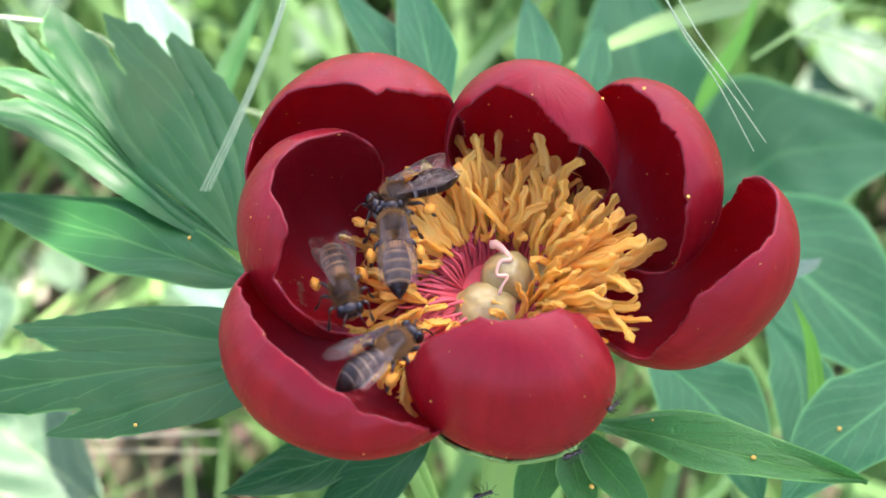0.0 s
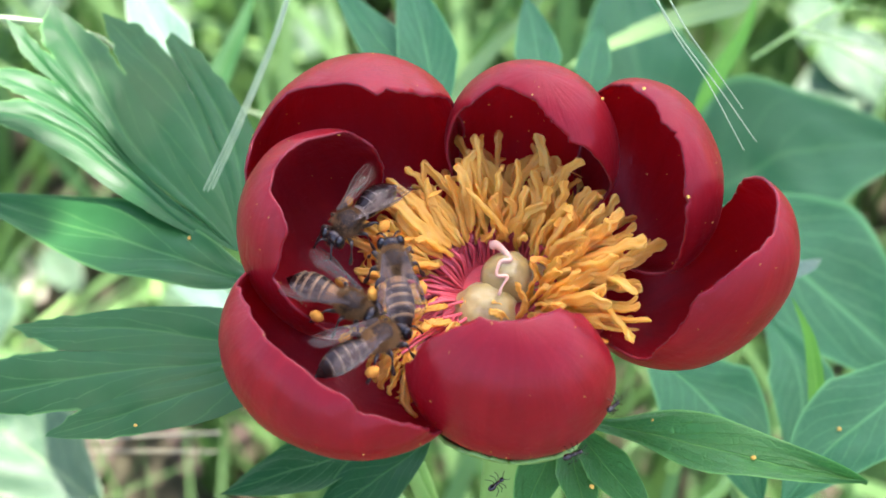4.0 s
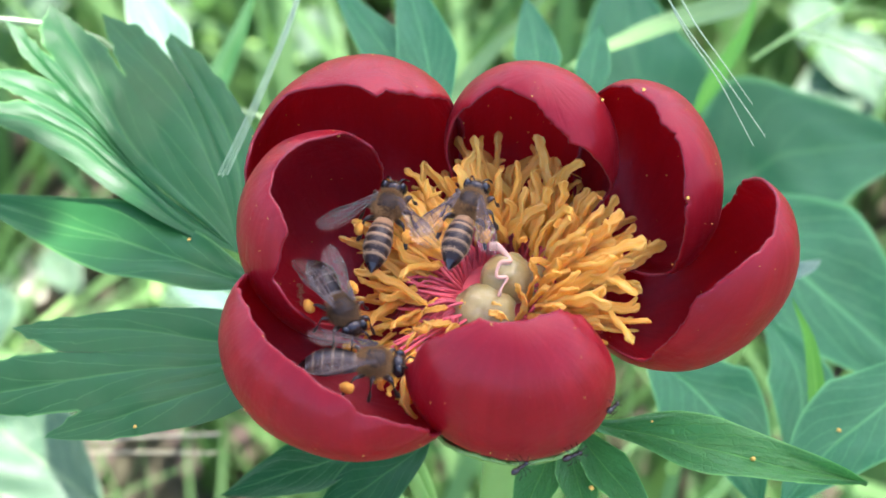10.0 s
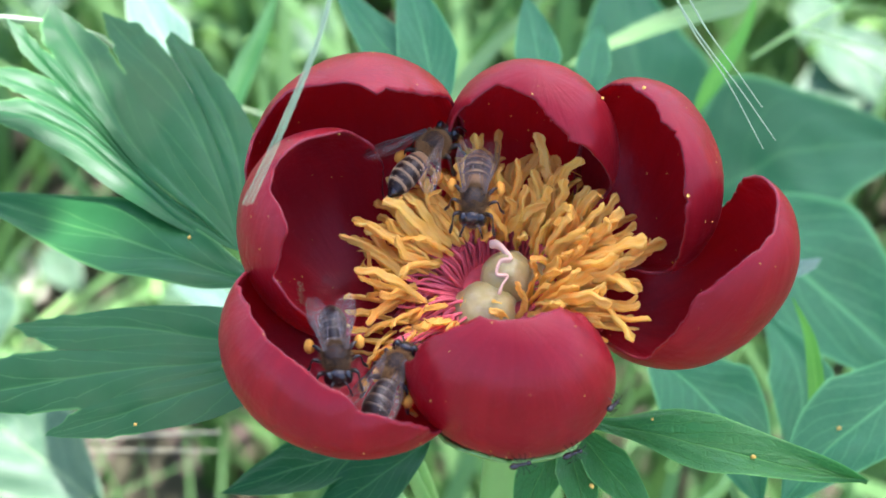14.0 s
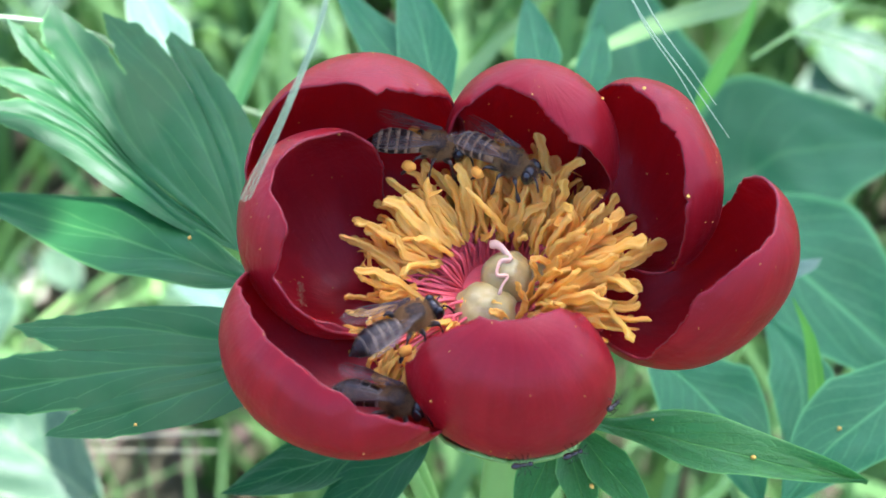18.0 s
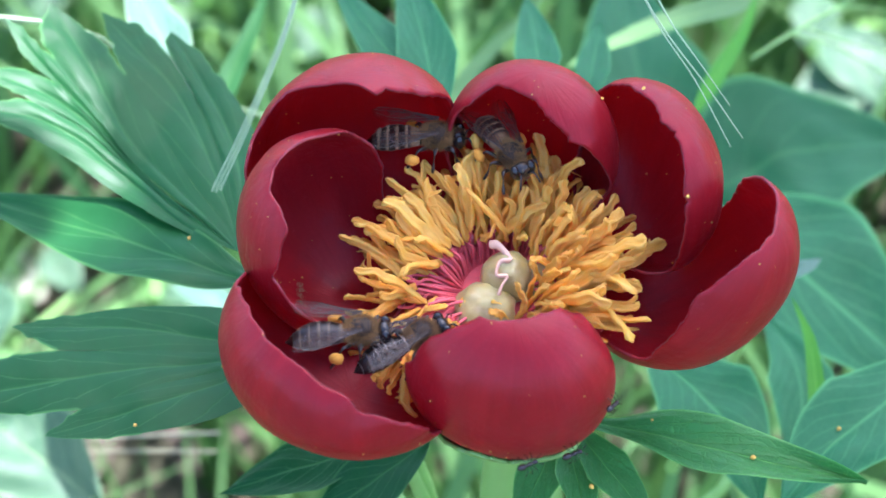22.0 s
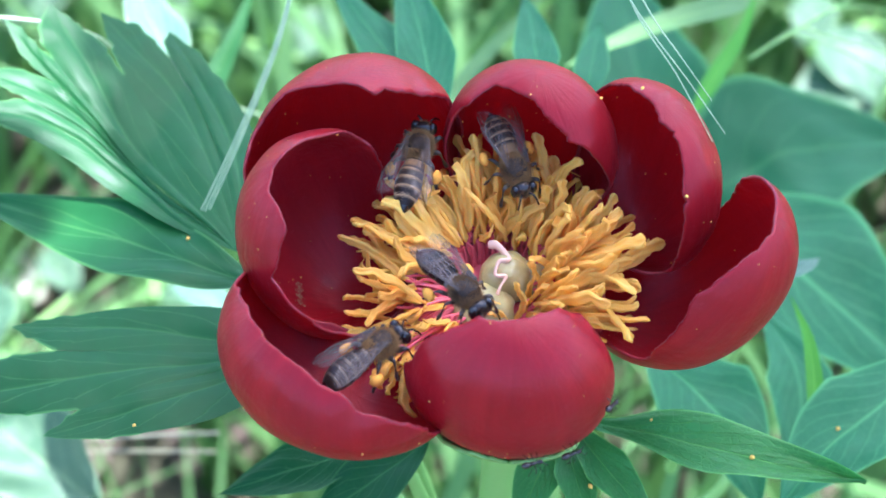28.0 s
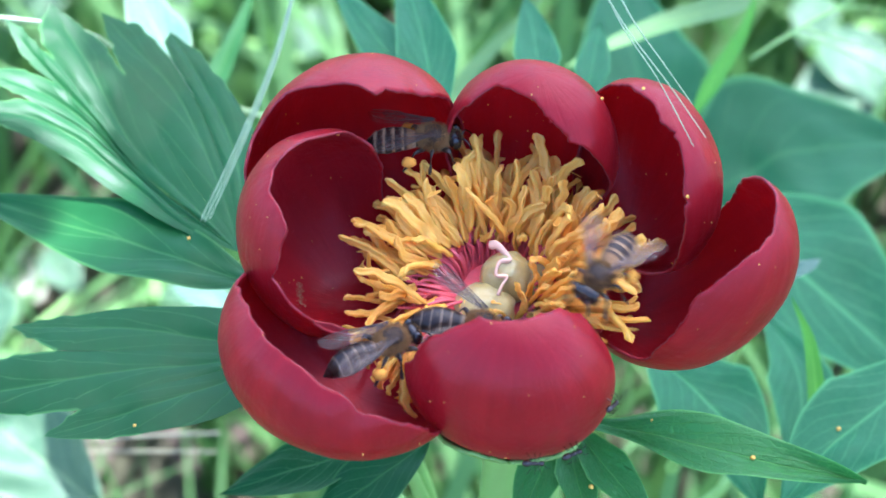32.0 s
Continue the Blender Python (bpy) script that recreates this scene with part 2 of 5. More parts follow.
def hang(name, me, material, parent, label=""):
    if material and not me.materials:
        me.materials.append(material)
    for p in me.polygons:
        p.use_smooth = True
    ob = new(name, me)
    ob.parent = parent
    if label:
        tagged(ob, label)
    return ob


def grid(rows, uvs=None, close=False):
    """A bmesh sheet from rows of points; close joins each row into a ring."""
    bm = bmesh.new()
    lay = bm.loops.layers.uv.new("UVMap")
    vs = [[bm.verts.new(p) for p in r] for r in rows]
    n = len(rows[0])
    for i in range(len(rows) - 1):
        for j in range(n if close else n - 1):
            k = (j + 1) % n
            f = bm.faces.new((vs[i][j], vs[i][k], vs[i + 1][k], vs[i + 1][j]))
            for lp, (a, b) in zip(f.loops, ((i, j), (i, j + 1), (i + 1, j + 1), (i + 1, j))):
                lp[lay].uv = uvs[a][b % n] if uvs else (a / (len(rows) - 1), b / (n if close else n - 1))
    return bm


def bend(points, n):
    """A smooth line through a few points (Catmull-Rom), n + 1 places on it."""
    q = [Vector(p) for p in points]
    q = [q[0] * 2 - q[1]] + q + [q[-1] * 2 - q[-2]]
    out = []
    for k in range(n + 1):
        s = k / n * (len(q) - 3)
        i = min(int(s), len(q) - 4)
        t = s - i
        a, b, c, d = q[i:i + 4]
        out.append(0.5 * (2 * b + (c - a) * t + (2 * a - 5 * b + 4 * c - d) * t * t + (3 * b - a - 3 * c + d) * t ** 3))
    return out


def tube(points, radius, n=10, sides=6, flat=1.0):
    """A tapered tube along a line; radius is a function of 0..1, in the points' unit."""
    line = bend(points, n)
    rows = []
    side = None
    for k, p in enumerate(line):
        way = (line[min(k + 1, n)] - line[max(k - 1, 0)]).normalized()
        if side is None:
            side = way.orthogonal().normalized()
        side = (side - way * side.dot(way)).normalized()
        other = way.cross(side)
        r = radius(k / n)
        rows.append([p + (side * math.cos(a) + other * math.sin(a) * flat) * r for a in [j / sides * math.tau for j in range(sides)]])
    return grid(rows, close=True)


def cap(bm):
    bmesh.ops.holes_fill(bm, edges=[e for e in bm.edges if e.is_boundary], sides=0)
    return bm


def blob(rx, ry, rz, at=(0, 0, 0), u=14, v=9, lumps=0.0, seed=0.0):
    bm = bmesh.new()
    bmesh.ops.create_uvsphere(bm, u_segments=u, v_segments=v, radius=1)
    for w in bm.verts:
        k = 1 + lumps * noise.noise(w.co * 2.3 + Vector((seed, seed * 2, 0)))
        w.co = Vector((w.co.x * rx * k + at[0], w.co.y * ry * k + at[1], w.co.z * rz * k + at[2]))
    return bm


def empty(name, at):
    ob = new(name)
    ob.location = at
    ob.empty_display_size = 0.01
    return ob


# ---- ground ----
def ground():
    bm = bmesh.new()
    n, half = 60, 60.0
    vs = {}
    for i in range(n + 1):
        for j in range(n + 1):
            a, b = (i / n * 2 - 1), (j / n * 2 - 1)
            x, y = half * abs(a) ** 3 * (1 if a > 0 else -1), half * abs(b) ** 3 * (1 if b > 0 else -1)
            vs[i, j] = bm.verts.new((x, y, 0.012 * noise.noise((x * 5, y * 5, 0)) - 0.006))
    for i in range(n):
        for j in range(n):
            bm.faces.new((vs[i, j], vs[i + 1, j], vs[i + 1, j + 1], vs[i, j + 1]))
    tagged(part("ground", bm, SOIL, None), "brown soil with leaf litter under the meadow plants", "ground", kind="structure")


ground()

# ---- unseen young tree, added out of view so that its branch shades the flower ----
def shade_tree():
    tree = tagged(empty("tree", (1.2, 1.05, 0)), "unseen young tree added out of view to shade the flower", "tree")
    base = Vector((1.2, 1.05, 0))
    bark = plain("grey_brown_bark", (0.16, 0.12, 0.08), 0.9, 0.35, 60, 0.8, 0.004)
    hub = P(10, 0, 0) + SUN_WAY * 1.3
    fork = Vector((1.17, 1.03, 1.45))
    part("trunk", tube([Vector((0, 0, -0.03)), Vector((0.02, -0.01, 0.8)), fork - base, fork - base + Vector((0.05, 0.08, 0.7))], lambda q: 0.035 - 0.024 * q, 16, 10), bark, tree)
    limb = part("branch", tube([fork - base, (fork * 0.6 + hub * 0.4) - base + Vector((0, 0, 0.06)), hub - base], lambda q: 0.014 - 0.011 * q, 14, 8), bark, tree)
    rng = random.Random(4)
    verts, faces = [], []
    a = SUN_WAY.orthogonal().normalized()

    def leaf(c, size):
        d = Vector((rng.gauss(0, 1), rng.gauss(0, 1), rng.gauss(0, 0.4))).normalized()
        n = (SUN_WAY + Vector((rng.gauss(0, 0.5), rng.gauss(0, 0.5), rng.gauss(0, 0.5)))).normalized()
        w = d.cross(n).normalized() * size * 0.32
        d = w.cross(n).normalized() * size
        k = len(verts)
        for q in (-d * 0.5, -d * 0.2 + w, d * 0.15 + w * 0.85, d * 0.5, d * 0.15 - w * 0.85, -d * 0.2 - w):
            verts.append(c + q - base)
        faces.append(tuple(range(k, k + 6)))
    # leaf clusters placed along the sun's way over the parts to be shaded
    for cx, cy, rx, ry, count in ((12, -6, 60, 50, 420), (90, 60, 70, 66, 420), (82, 134, 26, 16, 90), (43, 153, 24, 14, 60), (20, -70, 70, 50, 200), (-26, 38, 9, 28, 190), (-34, 56, 6, 8, 60), (-43, 63, 4, 5, 36), (-39, -4, 20, 20, 120), (-4, 78, 26, 22, 120)):
        for _ in range(count):
            t, r = rng.uniform(0, math.tau), math.sqrt(rng.random())
            leaf(P(cx + rx * r * math.cos(t), cy + ry * r * math.sin(t), 0) + SUN_WAY * rng.uniform(1.22, 1.38), rng.uniform(0.022, 0.036))
    # an added, unseen low twig; its small leaves throw crisp shade on the divided leaf
    twig = P(-44, 44, 0) + SUN_WAY * 0.36
    part("branch", tube([fork * 0.55 + base * 0.45 - base, (fork * 0.25 + base * 0.25 + twig * 0.5) - base + Vector((0, 0, 0.05)), twig - base], lambda q: 0.008 - 0.006 * q, 14, 8), bark, tree)
    for cx, cy, rx, ry, count in ((-36, 34, 5, 9, 60), (-42, 44, 5, 9, 60), (-47, 56, 5, 7, 50), (-36, 52, 5, 7, 40), (-63, 31, 7, 4, 55)):
        for _ in range(count):
            t, r = rng.uniform(0, math.tau), math.sqrt(rng.random())
            leaf(P(cx + rx * r * math.cos(t), cy + ry * r * math.sin(t), 0) + SUN_WAY * rng.uniform(0.34, 0.39), rng.uniform(0.007, 0.012))
    for _ in range(500):
        leaf(fork + Vector((rng.gauss(0.05, 0.18), rng.gauss(0.1, 0.18), rng.gauss(0.5, 0.2))), rng.uniform(0.03, 0.05))
    me = bpy.data.meshes.new("foliage")
    me.from_pydata(verts, [], faces)
    hang("foliage", me, LEAF, tree)


shade_tree()

# ---- the peony plant ----
plant = tagged(empty("peony_plant", (0, 0, 0)), "crimson single peony in full bloom with divided green leaves", "flower")


def ellipsoid_frame(az, tilt):
    return Matrix.Rotation(radians(az), 3, "Z") @ Matrix.Rotation(radians(tilt), 3, "Y")


petals = []


def petal(name, centre, radii, az, tilt, opening, rim, seed, material, label="", thick=0.35, ruffle=0.3, swell=1.0):
    """A cupped petal: a part of an egg-shaped shell, open towards one side. rim gives how far the shell reaches
    from its pole (degrees) at places round the opening (degrees from the top)."""
    R = ellipsoid_frame(az, tilt)
    r = Vector(radii) * swell
    inv = R.transposed()
    d = inv @ Vector(opening)
    pole = -Vector([d[i] / radii[i] for i in range(3)]).normalized()
    up = inv @ Vector((0, 0, 1))
    up = Vector([up[i] / radii[i] for i in range(3)])
    e1 = (up - pole * up.dot(pole)).normalized()
    e2 = pole.cross(e1)
    ang = [b for b, _ in rim]
    val = [a for _, a in rim]
    ang, val = [ang[-1] - 360] + ang + [ang[0] + 360], [val[-1]] + val + [val[0]]
    m, n = 180, 44
    reach = []
    for j in range(m):
        b = -180 + 360 * j / m
        a = float(np.interp(b, ang, val))
        reach.append(a + 2.2 * noise.noise((b * 0.09, seed, 0)) + 1.3 * noise.noise((b * 0.24, seed, 5)) + 0.35 * noise.noise((b * 0.7, seed, 9)) - 2.0 * max(0.0, noise.noise((b * 0.22, seed, 13)) - 0.35) * 4)
    rows, uvs = [], []
    for i in range(n + 1):
        row, uv = [], []
        for j in range(m):
            b = radians(-180 + 360 * j / m)
            a = radians(reach[j]) * max(i / n, 0.004)
            s = pole * math.cos(a) + (e1 * math.cos(b) + e2 * math.sin(b)) * math.sin(a)
            k = 1 + ruffle * 0.05 * noise.noise(s * 2.2 + Vector((seed, 0, 0))) + ruffle * 0.10 * (i / n) ** 8 * noise.noise((math.cos(b) * 4, math.sin(b) * 4, seed))
            q = Vector([s[c] * r[c] * k for c in range(3)])
            p = Vector(centre) + R @ q
            row.append(P(*p))
            uv.append((0.5 + math.atan2(s[1], s[0]) / math.tau, 0.5 + 0.5 * s[2]))
        rows.append(row)
        uvs.append(uv)
    bm = grid(rows, uvs, close=True)
    ob = part(name, bm, material, plant, label)
    sol = ob.modifiers.new("thickness", "SOLIDIFY")
    sol.thickness, sol.offset = thick * 0.001, 0
    if material is PETAL:
        ob.data.materials.append(RIM)
        sol.material_offset_rim = 1
    petals.append(ob)
    return ob


petal("petal", (-17.0, 10.0, 10.9), (12.4, 14.3, 13.6), 140.3, 13.3, (0.5, -0.6, 0.45),
      [(-165, 64), (-150, 53), (-140, 48), (-120, 44), (-90, 62), (-57, 72), (-43, 68), (-34, 72), (-20, 84), (-11, 100), (4, 118), (8, 128), (21, 131), (48, 132), (74, 120), (110, 100), (165, 117)], 1.0, PETAL)
petal("petal", (3.8, 12.3, 12.0), (8.1, 10.5, 11.6), 70.6, 7.3, (-0.3, -0.8, 0.3),
      [(-165, 118), (-110, 112), (-71, 116), (-49, 121), (-28, 115), (-15, 119), (2, 124), (28, 133), (48, 132), (68, 120), (87, 106), (105, 92), (165, 118)], 2.0, PETAL)
petal("petal", (17.1, 8.6, 11.1), (8.2, 11.7, 11.7), 24.1, 8.4, (-0.8, -0.45, 0.3),
      [(-165, 135), (-110, 104), (-59, 105), (-22, 106), (-1, 103), (11, 107), (25, 100), (43, 102), (59, 106), (73, 103), (94, 101), (125, 93), (170, 135)], 3.0, PETAL)
petal("petal", (21.9, -3.1, 8.1), (10.7, 11.3, 14.9), -13.1, 34.6, (-0.75, 0.3, 0.6),
      [(-165, 108), (-140, 92), (-120, 82), (-108, 79), (-95, 82), (-80, 89), (-66, 96), (-43, 98), (-23, 92), (-10, 88), (4, 85), (23, 90), (41, 95), (54, 98), (74, 90), (91, 85), (108, 80), (161, 127)], 4.0, PETAL)
petal("petal", (0.7, -18.8, 8.3), (8.3, 11.7, 11.6), -98.5, 3.7, (0, 0.75, 0.65),
      [(-165, 118), (-110, 100), (-82, 105), (-76, 112), (-68, 132), (-37, 132), (-7, 116), (8, 112), (20, 117), (44, 105), (73, 91), (120, 95), (170, 120)], 5.0, PETAL)
petal("petal", (-17.8, -14.8, 8.3), (13.0, 15.1, 10.2), -121.0, 4.8, (0.7, 0.5, 0.5),
      [(-170, 113), (-110, 85), (-79, 89), (-63, 86), (-50, 82), (-33, 83), (-15, 82), (2, 81), (21, 83), (39, 85), (63, 88), (90, 86), (106, 76), (120, 70), (131, 74), (140, 79), (148, 83), (155, 86), (160, 92), (171, 106)], 6.0, PETAL)
petal("petal", (-19.8, 0.3, 10.1), (10.8, 11.5, 13.2), 177.3, 14.7, (0.85, -0.1, 0.4),
      [(-170, 125), (-110, 85), (-65, 70), (-53, 82), (-42, 89), (-31, 88), (-18, 80), (-3, 81), (11, 92), (23, 103), (38, 113), (55, 116), (70, 120), (85, 118), (100, 113), (115, 105), (140, 112), (170, 128)], 7.0, PETAL)
petal("sepal", (0.7, -18.8, 8.0), (8.3, 11.7, 11.6), -98.5, 3.7, (0, 0.5, 0.85), [(-170, 74), (-90, 36), (0, 8), (90, 40), (170, 74)], 8.0, SEPAL, "green sepal under the flower", 0.5, 0.2, 1.04)

# stem and receptacle
part("stem", tube([P(0, 0, -2), P(1, -3, -30), P(-4, 4, -140), P(-10, 30, -362)], lambda s: 0.0024 + 0.0006 * s, 30, 12), STEM, plant)
part("receptacle", blob(0.0135, 0.0135, 0.0024, P(0, 0, -2.0)), FILAMENT, plant)

# carpels: plump and waxy; a curled stigma runs over the middle one
def carpels():
    made = []
    for x, y, z, r, high, lean, tip, seed in ((0.7, 0.1, -0.4, 3.2, 6.8, 2, 4, 1), (-1.7, -3.6, -1.0, 3.8, 5.2, -6, 8, 2), (3.6, 0.2, -0.8, 3.0, 5.0, 14, 0, 3)):
        bm = blob(r * 0.001, r * 0.00095, 0.001, (0, 0, 0), 28, 20, 0.13, seed)
        for w in bm.verts:
            h = w.co.z * 1000
            k = 1 - 0.12 * max(0.0, h) ** 2
            seam = 1 - 0.16 * math.exp(-(w.co.x / 0.0005) ** 2) * (1 if w.co.y < 0 else 0)
            w.co.x *= k
            w.co.y *= k * seam
            w.co.z = (h * high * 0.56 + high * 0.44) * 0.001
        bmesh.ops.transform(bm, matrix=Matrix.Translation(P(x, y, z)) @ pose(0, 0, 0, tip, lean, 0), verts=bm.verts)
        made.append(part("carpel", bm, CARPEL, plant, "plump waxy cream-green carpel"))
    crest = [(-1.2, 2.3, 5.9), (-0.2, 1.7, 6.4), (1.1, -0.3, 6.3), (-0.1, -0.7, 6.3), (-0.5, -2.1, 5.6), (0.7, -2.2, 5.4), (0.1, -3.3, 5.0), (-0.3, -4.1, 4.3)]
    part("stigma", cap(tube([P(*q) for q in crest], lambda s: 0.00030 + 0.00022 * (1 - s) + 0.00007 * math.sin(s * 21), 44, 9, 0.6)), STIGMA, made[0], "pale pink curled stigma")


carpels()


# stamens
def anther_mesh(seed):
    """Two pollen sacs side by side, crumpled, bent and twisted, 1 unit long along +x."""
    rng = random.Random(seed)
    b1, b2, tw, curl = rng.uniform(-0.16, 0.16), rng.uniform(-0.10, 0.14), rng.uniform(-2.0, 2.0), rng.choice((0, 0.1, 0.2, 0.35, -0.35, -0.15, 0.55, -0.6))
    knob = rng.uniform(0.0, 0.35)
    rows = []
    n, sides = 22, 14
    for i in range(n + 1):
        s = i / n
        w = 0.078 * min(1, s * 7 + 0.3) * (1 - 0.30 * max(0, s - 0.5) ** 1.3 / 0.4 + knob * math.exp(-((s - 0.93) / 0.05) ** 2)) * (1 + 0.16 * noise.noise((s * 5, seed * 3.3, 0)))
        if i in (0, n):
            w *= 0.45
        a0 = tw * s + 0.3
        c = Vector((s - abs(curl) * max(0, s - 0.72) * 1.5, b1 * math.sin(s * 3.1) + curl * max(0, s - 0.68) * 1.2 + 0.04 * noise.noise((s * 7, seed, 4)), b2 * math.sin(s * 2.6) + 0.05 * noise.noise((s * 6, seed, 8))))
        ring = []
        for j in range(sides):
            a = j / sides * math.tau
            lump = 1 + (0.10 + 0.5 * s ** 8) * noise.noise((s * 13, math.cos(a) * 1.3 + seed, math.sin(a) * 1.3))
            groove = 0.16 + 0.84 * abs(math.cos(a)) ** 0.8
            y, z = math.cos(a) * w * lump * 1.1, (1 if math.sin(a) > 0 else -1) * w * lump * 0.58 * abs(math.sin(a)) ** 0.7 * groove ** 0.8 * (1.35 if abs(math.sin(a)) < 0.95 else 0.8)
            ring.append(c + Vector((0, y * math.cos(a0) - z * math.sin(a0), y * math.sin(a0) + z * math.cos(a0))))
        rows.append(ring)
    bm = cap(grid(rows, close=True))
    me = bpy.data.meshes.new("anther")
    bm.to_mesh(me)
    bm.free()
    me.materials.append(ANTHER)
    return me


anther_kinds = [anther_mesh(k) for k in range(24)]


def stamen(base, knee, tip, kind, roll, thick, sway):
    f = part("stamen", tube([P(*base), P(*(Vector(base) * 0.45 + Vector(knee) * 0.55 + Vector(sway))), P(*knee)], lambda s: 0.00021, 6, 5), FILAMENT, plant)
    a = hang("anther", anther_kinds[kind], ANTHER, f)
    way = P(*tip) - P(*knee)
    length = way.length
    turn = way.to_track_quat("X", "Z").to_matrix().to_4x4()
    a.matrix_local = Matrix.Translation(P(*knee)) @ turn @ Matrix.Rotation(roll, 4, "X") @ Matrix.Diagonal((length, length * thick, length * thick, 1))


def stamens():
    rng = random.Random(11)
    for ring, count, rk, zk, rt, zt in ((0, 94, 9.0, 2.6, 19.0, 5.2), (1, 98, 7.8, 4.0, 17.2, 8.8), (2, 88, 6.8, 4.4, 14.8, 12.2), (3, 56, 5.7, 3.2, 10.2, 12.0), (4, 16, 5.0, 2.0, 7.6, 9.6), (5, 150, 11.8, 0.2, 20.5, -1.2), (6, 84, 9.6, 2.2, 18.0, 4.4)):
        for i in range(count):
            az = math.tau * (i + rng.uniform(-0.45, 0.45)) / count + ring * 0.05
            front = max(0.0, -math.sin(az))
            if front > 0.82 or (1 < ring < 5 and math.cos(az) < 0 and front > 0.05) or (ring == 3 and math.cos(az) < -0.6) or (ring == 4 and (math.cos(az) < 0.1 or rng.random() < 0.3)):
                continue
            if ring == 6 and not (math.cos(az) < -0.3 and 0.0 < front < 0.85):
                continue
            if ring == 5 and not (math.cos(az) < -0.5 and 0.62 < front):
                continue
            if math.sin(az) > 0.55 and rng.random() < 0.22:
                continue
            k = rng.uniform(0.78, 1.14)
            lift = rng.uniform(-2.2, 2.2)
            a2 = az + rng.gauss(0, 0.2) * (2.0 if rng.random() < 0.25 else 1.0)
            back = max(0.0, math.sin(az))
            base = (4.6 * math.cos(az), 4.6 * math.sin(az), 0.2)
            out = 1.0 + (0.28 if math.cos(az) < 0 and front > 0.05 else 0.0)
            kn = (rk * k * out * math.cos(az), rk * k * out * math.sin(az), zk + lift * 0.5 - 2.0 * front)
            r2 = min(20.0 if ring < 5 else 22.0, rt * k * rng.uniform(0.91, 1.04)) - 1.5 * back
            tip = (r2 * math.cos(a2), r2 * math.sin(a2), zt + lift + 0.7 * back - (4 if ring < 5 else 1) * front)
            stamen(base, kn, tip, rng.randrange(24), rng.uniform(-1.4, 1.4), rng.uniform(0.62, 0.86) * (1.3 if ring == 5 else 1.0), (rng.uniform(-0.9, 0.9), rng.uniform(-0.9, 0.9), rng.uniform(0.2, 1.3)))

    # drooping ones between the lower petals
    for i in range(15):
        q = (i + rng.uniform(-0.4, 0.4)) / 14
        kn = Vector((-13.1, -11.0, 3.5)).lerp(Vector((-9.9, -14.4, 4.0)), q) + Vector((rng.uniform(-0.5, 0.5), rng.uniform(-0.7, 0.7), rng.uniform(-0.8, 0.8)))
        end = Vector((-15.9, -12.5, 0.8)).lerp(Vector((-10.9, -19.7, 1.4)), q) + Vector((rng.uniform(-0.8, 0.8), rng.uniform(-1.4, 1.4), rng.uniform(-0.4, 1.6)))
        stamen((-3.4, -3.6, 0.2), tuple(kn), tuple(end), rng.randrange(24), rng.uniform(-1.4, 1.4), rng.uniform(0.9, 1.2), (0, 0, 0.6))

    # loose ones leaning in over the carpels
    for az, rk, zk, rt, zt in ((-25, 5.6, 3.0, 2.6, 7.2), (-5, 6.4, 4.0, 3.4, 8.0), (-48, 5.0, 1.6, 3.4, 6.0), (-70, 5.2, 0.6, 4.6, 5.2), (-95, 5.4, 0.2, 4.4, 4.8), (-118, 5.4, 0.2, 5.6, 4.6), (65, 5.8, 5.0, 2.6, 9.0), (115, 5.4, 4.2, 3.0, 7.8), (-60, 6.2, 1.8, 9.4, 5.4), (-80, 5.8, 0.4, 7.2, 4.6)):
        a = radians(az)
        b = a + rng.uniform(-0.5, 0.5)
        stamen((4.4 * math.cos(a), 4.4 * math.sin(a), 0), (rk * math.cos(a), rk * math.sin(a), zk), (rt * math.cos(b), rt * math.sin(b), zt), rng.randrange(24), rng.uniform(-1, 1), 1.15, (0, 0, 0.5))


stamens()


# ---- leaves ----
def leaflet(line, width, parent, material=LEAF, name="leaflet", fold=0.16, roll=0.0, lobes=(), label="", wave=0.04, seed=0.0, peak=0.42, rumple=0.11):
    """A blade along a bent line (millimetres). width: half-width at the widest place; lobes: (place, side, size) of pointed side lobes."""
    n, m = 72, 16
    pts = bend(line, n)
    rows, uvs = [], []
    for i, p in enumerate(pts):
        s = i / n
        way = (pts[min(i + 1, n)] - pts[max(i - 1, 0)]).normalized()
        side = way.cross(Vector((0, 0, 1))).normalized()
        side = Matrix.Rotation(radians(roll), 3, way) @ side
        up = side.cross(way)
        prof = (s / peak) ** 0.7 if s < peak else max(0.0, 1 - ((s - peak) / (1 - peak)) ** 1.7)
        w = width * max(prof, 0.015)
        row, uv = [], []
        for j in range(m + 1):
            v = j / m * 2 - 1
            ww = w * (1 + 0.05 * noise.noise((s * 5, seed, v)))
            fwd = 0.0
            for at, sd, size in lobes:
                if sd * v > 0:
                    x = (s - at) / 0.16
                    g = math.exp(-x * x * (1.0 if x < 0 else 9.0))
                    ww += abs(v) * size * width * g
                    fwd += v * v * size * width * g * 0.9
            lift = fold * abs(v) ** 1.3 * w + rumple * width * noise.noise((s * 4.5, v * 1.6, seed * 3.1 + 7)) + wave * width * noise.noise((s * 3.2, v * 1.2 + 5 * seed, seed)) * abs(v) * 2
            row.append(P(*(p + side * (ww * v) + up * lift + way * fwd)))
            uv.append((s, 0.5 + 0.5 * v))
        rows.append(row)
        uvs.append(uv)
    return part(name, grid(rows, uvs), material, parent, label)


